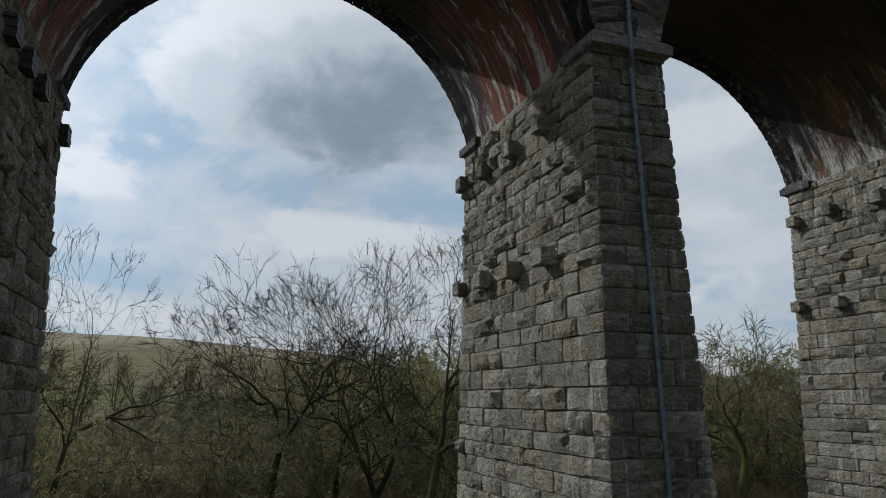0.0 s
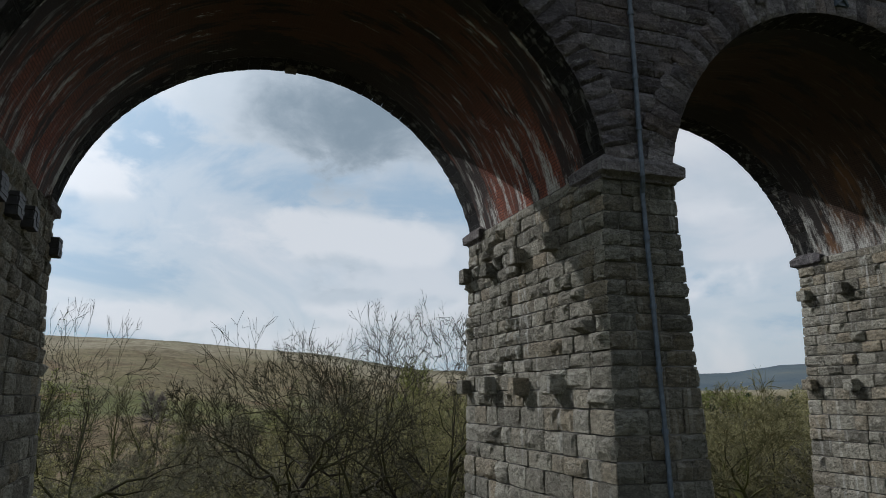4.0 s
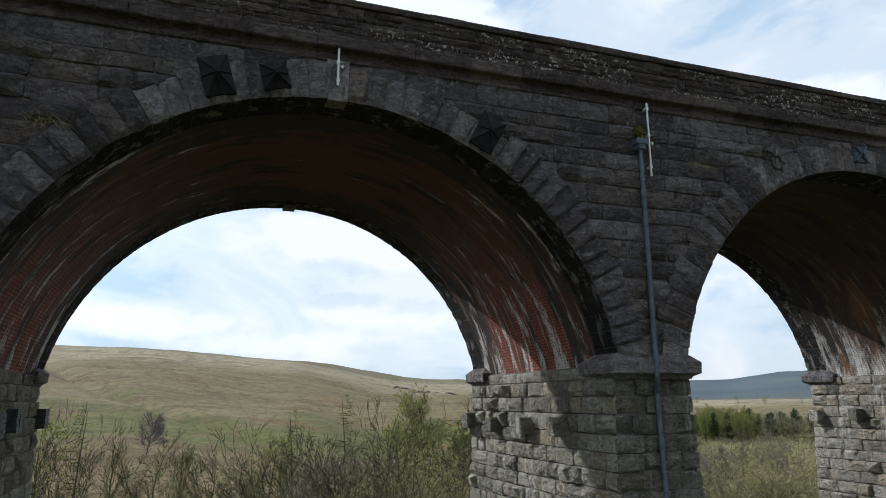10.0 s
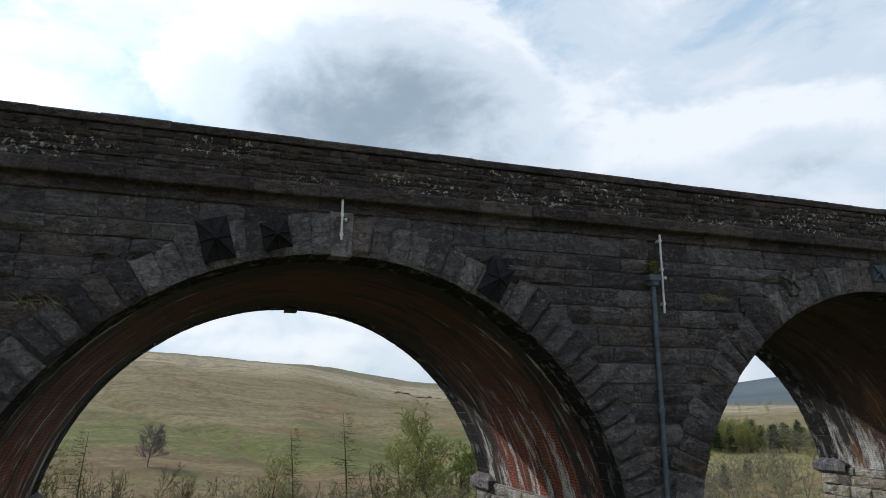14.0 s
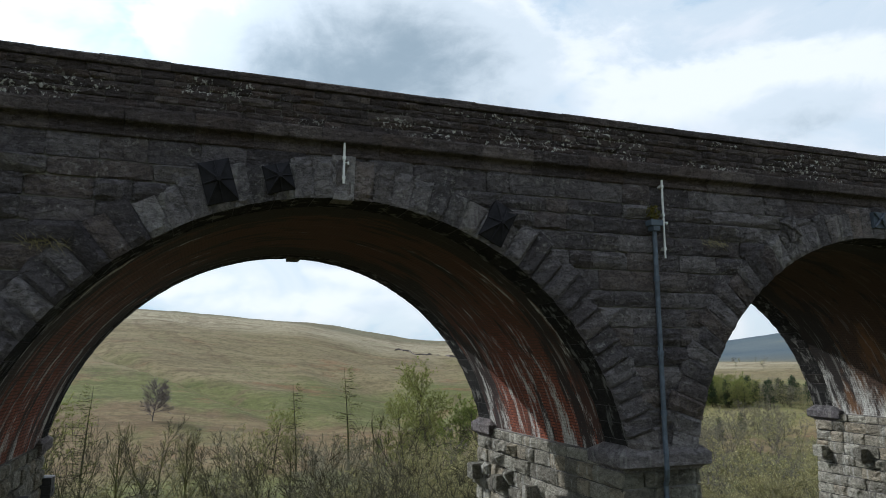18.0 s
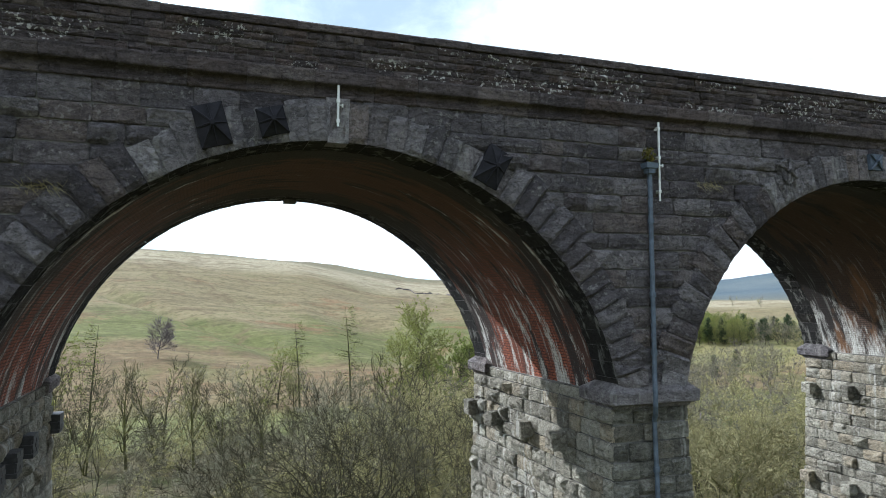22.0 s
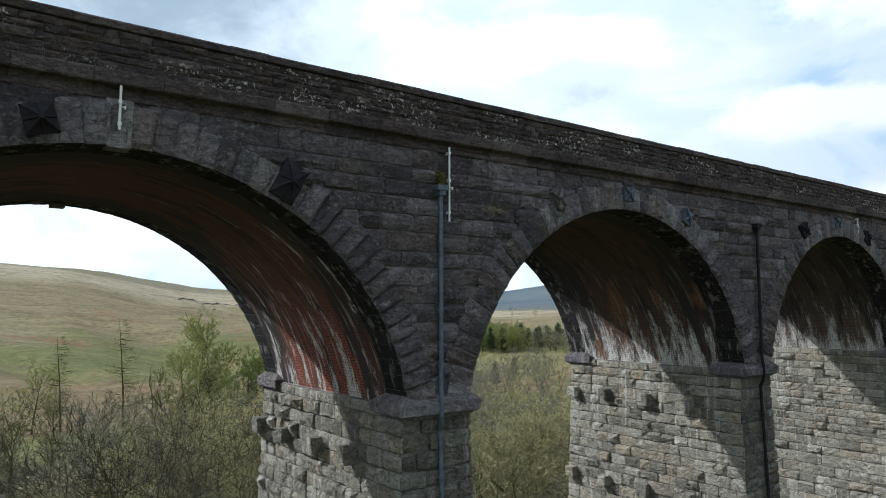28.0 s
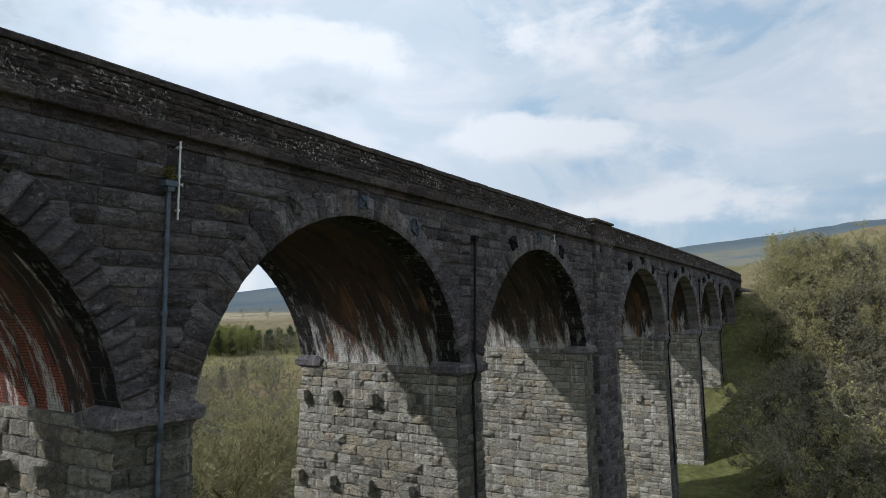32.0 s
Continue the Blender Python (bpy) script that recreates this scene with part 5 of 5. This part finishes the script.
def forked_tree(seed, height, levels=7, spread=0.5, up=0.05, wander=0.16, twig_r=0.0115, stems=1, trunk_share=0.27, twigm=None, barkm=None, fine=3, decay=(0.74, 0.90)):
    """A bare tree that forks again and again into a round crown of fine twigs."""
    r = random.Random(seed)
    trunk, crown = Wood(), Wood()

    def fork(p, d, ln, rad, level):
        wood = trunk if level < 4 else crown
        steps = 3 if level < 3 else 2
        pts, rd = grow(wood, r, p, d, ln, rad, steps, wander * (0.6 if level == 0 else 1.0), up, 6 if level < 2 else 4 if level < 4 else 3, 0.72)
        end = Vector(pts[-1])
        dd = (end - Vector(pts[-2])).normalized()
        if level >= levels - 2:
            for _ in range(fine):
                q = r.uniform(0.2, 1.0)
                c = Vector(pts[0]).lerp(end, q)
                crown.sliver(c, side_dir(r, dd, r.uniform(0.4, 0.9)), r.uniform(0.2, 0.45), twig_r * 0.75, Vector((r.gauss(0, 1), r.gauss(0, 1), r.gauss(0, 1))))
        if level >= levels:
            return
        n = 3 if r.random() < (0.5 if level < 3 else 0.12) else 2
        lead = r.uniform(0.15, 0.4)
        for k in range(n):
            a = lead if k == 0 else spread * r.uniform(0.8, 1.5)
            fork(end, side_dir(r, dd, a), ln * (r.uniform(*decay) if level else r.uniform(0.60, 0.74)), max(twig_r, rd[-1] * (0.84 if k == 0 else 0.64)), level + 1)
        if level in (1, 2):
            q = Vector(pts[len(pts) // 2])
            fork(q, side_dir(r, dd, r.uniform(0.8, 1.2)), ln * 0.6, max(twig_r, rd[-1] * 0.5), level + 2)
    for s in range(stems):
        lean = 0.06 if stems == 1 else 0.22
        fork(Vector((r.uniform(-0.3, 0.3) * (stems > 1), r.uniform(-0.3, 0.3) * (stems > 1), -0.3)), Vector((r.gauss(0, lean), r.gauss(0, lean), 1)), height * trunk_share, height * 0.018 / stems ** 0.4, 0 if stems == 1 else 1)
    top = max(v[2] for v in crown.v)
    k = height / top
    for w in (trunk, crown):
        w.v = [(x * k, y * k, z * k) for x, y, z in w.v]
    return [("trunk", mesh_from("trunk", trunk.v, trunk.f, barkm or M_BARK_DARK, True)), ("crown", mesh_from("crown", crown.v, crown.f, twigm or M_TWIG))]


def cone_tree(seed, height, width, tiers, leafm, per=26, size=0.16, droop=-0.15, sparse=1.0, lo=0.65):
    """A larch or spruce: straight stem, tiers of limbs, tufts of needles."""
    r = random.Random(seed)
    trunk, V, F = Wood(), [], []
    grow(trunk, r, Vector((0, 0, -0.3)), Vector((0, 0, 1)), height, height * 0.013, 10, 0.012, 0.02, 6, 0.1)
    for i in range(tiers):
        k = 0.16 + 0.82 * (i + r.random() * 0.7) / tiers
        for j in range(r.randrange(4, 7)):
            if r.random() > sparse:
                continue
            a = r.uniform(0, 6.283)
            ln = width * (1.02 - k) ** 0.7 * r.uniform(lo, 1.2)
            pts, _ = grow(trunk, r, Vector((0, 0, height * k)), Vector((math.cos(a), math.sin(a), droop)), ln, 0.055, 4, 0.08, 0.05, 3, 0.3)
            for _ in range(int(per * (0.3 + ln / width))):
                q = r.uniform(0.15, 1.0) * (len(pts) - 1)
                m = min(len(pts) - 2, int(q))
                c = Vector(pts[m]).lerp(Vector(pts[m + 1]), q - m) + Vector((r.gauss(0, 0.35), r.gauss(0, 0.35), r.gauss(-0.1, 0.28)))
                u = Vector((r.gauss(0, 1), r.gauss(0, 1), r.gauss(0, 0.7))).normalized()
                v = u.cross(Vector((r.gauss(0, 1), r.gauss(0, 1), r.gauss(0, 1)))).normalized()
                z = size * r.uniform(0.6, 1.4)
                o = len(V)
                V += [tuple(c - u * z), tuple(c + v * z * 0.45), tuple(c + u * z), tuple(c - v * z * 0.45)]
                F.append((o, o + 1, o + 2, o + 3))
    return [("trunk", mesh_from("trunk", trunk.v, trunk.f, M_BARK_DARK, True)), ("crown", mesh_from("crown", V, F, leafm))]


def make_tree(name, parts, label, group):
    e = empty(name, label=label, category="tree" if "shrub" not in name else "shrub", group=group)
    for n, me in parts:
        part_mesh(n, me, e)
    return e


TREE = {
    "ash": [make_tree("ash_tree", forked_tree(s, h, levels=8, stems=st, spread=sp, up=0.03, wander=0.21, twig_r=0.0105, trunk_share=0.24, decay=(0.72, 0.86), fine=1, twigm=M_TWIG_ASH), "tall bare tree with dark forking limbs and fine twigs", "bare valley trees") for s, h, st, sp in ((1, 12.0, 1, 0.60), (2, 12.0, 2, 0.58), (5, 12.0, 1, 0.64), (4, 12.0, 2, 0.55))],
    "round": [make_tree("ash_tree", forked_tree(s, 9.5, spread=0.66, up=0.02, wander=0.2, trunk_share=0.24, twigm=M_TWIG_OLIVE), "round-crowned bare tree with mossy spreading limbs", "bare valley trees") for s in (8,)],
    "mossy": [make_tree("oak_tree", forked_tree(s, 10.5, levels=8, spread=0.74, up=0.02, wander=0.24, trunk_share=0.17, twig_r=0.011, twigm=M_TWIG_OLIVE, barkm=M_BARK_MOSS, decay=(0.72, 0.86), fine=2), "wide bare tree with crooked limbs furred in yellow moss", "bare valley trees") for s in (81, 83)],
    "row": [make_tree("ash_tree", bare_tree(s, 13.0, stems=st, limbs=lb, twigs=8, fine=7, spread=0.72, lift=0.10, wander=0.16, twig_r=0.014, low=0.22, reach=0.30, twigm=tm, barkm=M_BARK_MOSS), "tall bare tree with a mossy trunk by a small field", "bare valley trees") for s, st, lb, tm in ((91, 2, 15, M_TWIG_ASH), (92, 3, 12, M_TWIG_ASH), (94, 1, 24, M_TWIG_OLIVE))],
    "willow": [make_tree("willow_tree", forked_tree(s, 11.0, levels=8, stems=3, spread=0.62, up=0.03, wander=0.26, twig_r=0.013, trunk_share=0.20, twigm=M_TWIG_PALE, fine=2, decay=(0.74, 0.88)), "spreading pale-twigged bare tree with dark twisting limbs", "bare valley trees") for s in (101,)],
    "oak": [make_tree("oak_tree", bare_tree(s, 9.0, limbs=18, twigs=13, fine=7, spread=1.15, wander=0.18, lift=0.02, twig_r=0.012, low=0.16, buds=3, bud_size=0.065, reach=0.46, twigm=M_TWIG_OLIVE, barkm=M_BARK_DARK), "wide budding tree with crooked mossy limbs", "bare valley trees") for s in (11, 12)],
    "scrub": [make_tree("budding_shrub", bare_tree(s, 6.0, stems=3, limbs=8, twigs=6, fine=7, spread=1.15, wander=0.22, lift=0.0, twig_r=0.013, low=0.10, buds=3, bud_size=0.07, twigm=tm, leafm=lm, reach=0.48), lab, "scrub thicket") for s, tm, lm, lab in
              ((21, M_TWIG_PALE, M_BUD_GREY, "pale grey thicket shrub with twisting bare stems"), (22, M_TWIG_OLIVE, M_BUD, "olive budding thicket shrub with tangled stems"), (23, M_TWIG_PALE, M_BUD, "pale grey thicket shrub with first green buds"), (24, M_TWIG, M_BUD_GREY, "brown bare thicket shrub with fine twigs"))],
    "far": [make_tree("bare_tree", bare_tree(s, 11.0, stems=2, limbs=7, twigs=5, fine=6, leafm=lm, twig_r=0.024, low=0.14, buds=3, bud_size=0.10, twigm=tm, spread=1.1, reach=0.42, wander=0.22), "bare grey-brown tree in a distant belt", "distant belt trees") for s, tm, lm in ((61, M_TWIG_MAUVE, M_BUD_GREY), (62, M_TWIG_OLIVE, M_BUD), (63, M_TWIG_PALE, M_BUD_GREY))],
    "lone": [make_tree("hill_tree", bare_tree(72, 14.0, limbs=26, twigs=13, fine=13, twig_r=0.04, low=0.2, spread=1.05, reach=0.46, wander=0.12, twigm=M_TWIG_HAZE, barkm=M_TWIG_MAUVE), "lone round-crowned bare tree on the fellside", "hill trees")],
    "larch": [make_tree("larch_tree", bare_tree(s, 20.0, limbs=34, twigs=9, fine=5, spread=1.35, lift=0.0, wander=0.14, low=0.10, buds=7, bud_size=0.14, barkm=M_BARK_DARK, leafm=M_LARCH, twigm=M_TWIG_OLIVE, twig_r=0.02, reach=0.36), "tall spreading larch tree in fresh green needle", "larches") for s in (31, 32)],
    "thin_larch": [make_tree("larch_tree", cone_tree(s, 18.0, 5.4, 34, M_LARCH_THIN, 24, 0.13, 0.0, 0.62, 0.35), "thin larch tree with sparse green needles", "larches") for s in (33,)],
    "green": [make_tree("leafing_tree", bare_tree(s, 13.0, limbs=16, twigs=7, fine=6, twig_r=0.014, buds=7, bud_size=0.14, leafm=M_FRESH, low=0.12, barkm=M_BARK_DARK), "broadleaf tree in bright spring leaf", "leafing trees") for s in (41,)],
    "pine": [make_tree("conifer_tree", cone_tree(s, 12.0, 3.4, 20, M_PINE, 24, 0.26, -0.2), "small dark green conifer in a field", "conifers") for s in (51,)],
}
used = {}


def plant(kind, i, x, y, scale=1.0, turn=None, sink=0.0, tall=1.0):
    ob = TREE[kind][i % len(TREE[kind])]
    turn = rng.uniform(0, 360) if turn is None else turn
    m = Matrix.LocRotScale((x, y, ground_z(x, y) - sink), Euler((0, 0, radians(turn))), None)
    key = (kind, i % len(TREE[kind]))
    c = ob if key not in used else copy_thing(ob, m)
    used[key] = True
    c.matrix_basis = m
    c.scale = (scale, scale, scale * tall)
    return c


# trees close behind the arches
for k, x, y, s, tall in ((0, -6.4, 22.4, 0.86, 1.22), (3, -3.1, 22.0, 0.90, 1.32), (1, -1.6, 20.5, 0.88, 1.38), (2, -0.9, 14.6, 0.82, 1.30), (3, 2.6, 21.0, 0.9, 1.25), (2, 4.8, 25.0, 1.0, 1.2),
                         (0, 6.8, 24.5, 1.0, 1.1), (3, -15.6, 22.0, 0.78, 1.50), (2, -18.4, 23.5, 0.95, 1.1), (1, -19.5, 26.0, 1.0, 1.0)):
    plant("ash", k, x, y, s, None, 0.0, tall)
for kind, k, x, y, s in (("mossy", 0, 17.6, 16.8, 1.0), ("mossy", 1, 24.5, 22.0, 0.95), ("round", 0, 21.0, 24.5, 0.9), ("oak", 0, 28.0, 25.0, 0.95), ("oak", 1, 33.5, 27.5, 1.0), ("mossy", 1, 12.8, 22.0, 0.8), ("oak", 1, 2.2, 17.6, 0.95), ("oak", 0, 6.4, 19.0, 0.95), ("oak", 1, -0.4, 25.5, 0.85)):
    plant(kind, k, x, y, s)
tr = random.Random(77)
# a row of tall bare trees beyond the little field
for k, x, y, s in ((0, -24.5, 64, 1.0), (1, -20.6, 63, 1.06), (2, -17.0, 65, 1.02), (0, -13.6, 63.5, 1.02), (2, -10.4, 62, 0.94), (1, -7.4, 64.5, 0.96), (0, -3.6, 61, 0.88), (2, -0.4, 63, 0.86), (1, 3.5, 62, 0.86)):
    plant("row", k, x, y, s * 0.9)
# pale trees in the middle of the thicket
for x, y, s, t in ((-1.4, 34.0, 0.95, 20), (2.6, 43.0, 1.0, 140), (-7.2, 33.5, 0.74, 250)):
    plant("willow", 0, x, y, s, t)
# wide trees in the wood below the second pier
for k, x, y, s in ((0, -0.5, 34, 0.85), (1, 2.5, 36, 0.95), (0, 4.5, 33, 0.9), (1, 7.5, 38, 1.05), (0, 10.5, 34, 0.95), (1, 13.5, 40, 1.0), (1, 9.0, 47, 1.05), (0, 14.8, 48, 1.0), (1, -22, 36, 0.95), (0, -24, 44, 1.0), (0, 19.5, 44, 1.0)):
    plant("oak", k, x, y, s)
# thicket on the valley floor behind the viaduct
for _ in range(120):
    y = tr.uniform(16, 58)
    x = tr.uniform(-24 - 0.12 * y, 16 + 0.85 * y)
    if 42 < y < 56 and -20 < x < -5:
        continue
    k = tr.random()
    if k < 0.86:
        plant("scrub", tr.randrange(4), x, y, tr.uniform(0.75, 1.15))
    else:
        plant("oak", tr.randrange(2), x, y, tr.uniform(0.65, 0.9))
for k, x, y, s in ((1, -21, 24, 0.9), (2, -17.5, 27, 0.8), (1, -14.5, 31, 0.85), (0, -11, 27, 0.7), (1, -8.5, 33, 0.85), (2, -5.5, 29, 0.8), (1, -2.5, 31, 0.9), (3, -12.5, 36, 0.75), (1, -18.5, 34, 0.9), (2, -22.5, 30, 0.9), (1, 1.5, 28, 0.85), (2, 5.5, 29, 0.9),
                   (1, 9.5, 28, 0.95), (0, -6.0, 36.5, 0.7), (1, -16, 22, 0.75), (2, 3.5, 34, 0.9)):
    plant("scrub", k, x, y, s)
for _ in range(46):
    y = tr.choice((tr.uniform(36, 44), tr.uniform(56, 72), tr.uniform(58, 80)))
    plant("scrub", tr.choice((0, 2, 3, 3)), tr.uniform(-30, 14), y, tr.uniform(0.6, 0.95))
# belts beyond the field
for _ in range(64):
    y = tr.uniform(66, 125)
    x = tr.uniform(-45 - 0.1 * y, 30 + 0.6 * y)
    if 100 < y and x < 26:
        continue
    plant("far", tr.randrange(3), x, y, tr.uniform(0.6, 0.9))
# a grey-brown wood fills the valley seen through the next arch
for _ in range(150):
    b_ = tr.uniform(33, 54)
    r_ = 62 + (150 if b_ < 42 else 235) * tr.random() ** 0.8
    a = radians(b_)
    plant("far", tr.choice((0, 0, 1, 2)), EYE[0] + r_ * math.sin(a), EYE[1] + r_ * math.cos(a), tr.uniform(0.6, 0.9))
# larches and leafing trees at the foot of the fell
for kind, i, x, y, s in (("larch", 0, 32.0, 122.0, 1.0), ("larch", 1, 36.5, 126.0, 1.02), ("larch", 1, 29.0, 119.0, 0.72), ("green", 0, 41.0, 120.0, 1.05), ("green", 0, 38.5, 115.0, 0.9), ("green", 0, 46.0, 124.0, 1.0), ("green", 0, 34.5, 113.0, 0.75), ("green", 0, 30.5, 112.0, 0.6), ("thin_larch", 0, 19.3, 124.0, 1.12), ("thin_larch", 0, 8.8, 122.0, 0.95),
                         ("larch", 1, 5.0, 126.0, 0.62), ("thin_larch", 0, 23.0, 118.0, 0.6), ("thin_larch", 0, -25.5, 104.0, 0.95), ("larch", 1, -31.0, 106.0, 0.8), ("green", 0, 25.5, 117.0, 0.55)):
    plant(kind, i, x, y, s)
plant("lone", 0, -20.5, 201.0, 0.78)
# wood across the valley through the next arch: conifers, larches, grey bare trees
for _ in range(190):
    r_ = tr.uniform(308, 365)
    b_ = tr.uniform(36, 50)
    a = radians(b_)
    kind = tr.choice(("pine", "larch", "far") if b_ < 40 else ("larch", "green", "larch", "larch", "pine") if b_ < 43.6 else ("far", "far", "far", "pine"))
    plant(kind, tr.randrange(4), EYE[0] + r_ * math.sin(a), EYE[1] + r_ * math.cos(a), tr.uniform(0.62, 0.95) * (1.05 if kind == "pine" else 0.66 if kind == "larch" else 1.0))
for _ in range(14):
    r_ = tr.uniform(700, 900)
    a = radians(tr.choice((39.3, 40.0, 42.8, 44.5, 47.0)) + tr.gauss(0, 0.35))
    plant("far", tr.randrange(3), EYE[0] + r_ * math.sin(a), EYE[1] + r_ * math.cos(a), tr.uniform(0.45, 0.7))
plant("pine", 0, 117.5, 132.4, 0.58)
plant("pine", 0, 139.7, 148.6, 0.50)
# thicket on the bank by the far end
for _ in range(86):
    x = tr.uniform(50, 108)
    y = -tr.uniform(7.5, 9.5 + 0.26 * (x - 40))
    if x < 58 and y > -10.5:
        continue
    plant("scrub", tr.choice((0, 1, 3, 3)), x, y, tr.uniform(1.1, 1.9))
for _ in range(34):
    x = tr.uniform(84, 130)
    plant("far", tr.choice((1, 1, 2)), x, -tr.uniform(5, 30), tr.uniform(0.75, 1.05))
for _ in range(44):
    x = tr.uniform(84, 128)
    plant("oak", tr.randrange(2), x, -tr.uniform(3.5, 26), tr.uniform(0.75, 1.1))
for _ in range(14):
    x = tr.uniform(86, 112)
    plant("scrub", tr.choice((0, 1, 2, 3)), x, tr.uniform(-6, -2.5), tr.uniform(0.6, 1.0))


# dry-stone wall across the upper fell
def fell_wall():
    V, F = [], []
    n = 60
    for i in range(n):
        a = radians(15.8 + 5.4 * i / (n - 1))
        r_ = 560 + 14 * math.sin(i * 0.21) + 6 * math.sin(i * 0.6)
        for d, up in ((-0.4, -0.4), (-0.3, 0.9), (0.3, 0.9), (0.4, -0.4)):
            x, y = EYE[0] + (r_ + d) * math.sin(a), EYE[1] + (r_ + d) * math.cos(a)
            V.append((x, y, ground_z(x, y) + up + (0.12 * math.sin(i * 2.3) if up > 0 else 0)))
        if i:
            for k in range(3):
                F.append((4 * i - 4 + k, 4 * i - 3 + k, 4 * i + 1 + k, 4 * i + k))
    ob = new("field_wall", mesh_from("field_wall", V, F, M_FRONT_I))
    tagged(ob, "dark dry-stone wall crossing the upper moor", "wall", kind="structure")


fell_wall()


# dead bracken and bramble on the valley floor
def undergrowth():
    r = random.Random(9)
    V, F = [], []
    for _ in range(13000):
        low = r.random() < 0.42
        if low:
            y = r.uniform(11, 34)
            x = r.uniform(-26 - 0.1 * y, 18 + 0.9 * y)
        elif r.random() < 0.6:
            y = r.uniform(13, 60)
            x = r.uniform(-30 - 0.1 * y, 22 + 0.95 * y)
        else:
            x, y = r.uniform(46, 110), -r.uniform(5, 30)
            if x < 62 and y > -8:
                continue
        z = ground_z(x, y)
        h = r.uniform(0.5, 1.5) if low else r.uniform(0.2, 0.6)
        for _ in range(6):
            a = r.uniform(0, 6.283)
            d = Vector((math.cos(a), math.sin(a), r.uniform(0.5, 1.6))).normalized() * h
            s = Vector((-math.sin(a), math.cos(a), 0)) * r.uniform(0.015, 0.035)
            o, c = len(V), Vector((x + r.gauss(0, 0.4), y + r.gauss(0, 0.4), z - 0.05))
            V += [tuple(c - s * 0.6), tuple(c + s * 0.6), tuple(c + d)]
            F.append((o, o + 1, o + 2))
    ob = new("undergrowth", mesh_from("undergrowth", V, F, leaf_material("bracken", (0.075, 0.055, 0.032), (0.20, 0.165, 0.085))))
    tagged(ob, "brown bracken and bramble under the bare trees", "undergrowth", kind="stuff")


undergrowth()


# dry grass hanging from a joint of the spandrel
def dry_tuft(x, y, z):
    r = random.Random(3)
    V, F = [], []
    for _ in range(90):
        a, h = r.uniform(3.3, 6.1), r.uniform(0.12, 0.34)
        d = Vector((math.cos(a) * 0.6, math.sin(a) * 0.5, r.uniform(-0.9, 0.5))).normalized() * h
        s = Vector((0.006, 0, 0.004))
        o, c = len(V), Vector((r.gauss(0, 0.22), 0, r.gauss(0, 0.03)))
        V += [tuple(c - s), tuple(c + s), tuple(c + d)]
        F.append((o, o + 1, o + 2))
    e = empty("grass_tuft", (x, y, z), label="dry grass tuft hanging from a wall joint", category="plant")
    part_mesh("grass", mesh_from("grass", V, F, leaf_material("dry_grass", (0.20, 0.17, 0.09), (0.38, 0.33, 0.19))), e)


dry_tuft(-13.2, -0.12, 12.4)
dry_tuft(1.85, -0.12, 13.2)
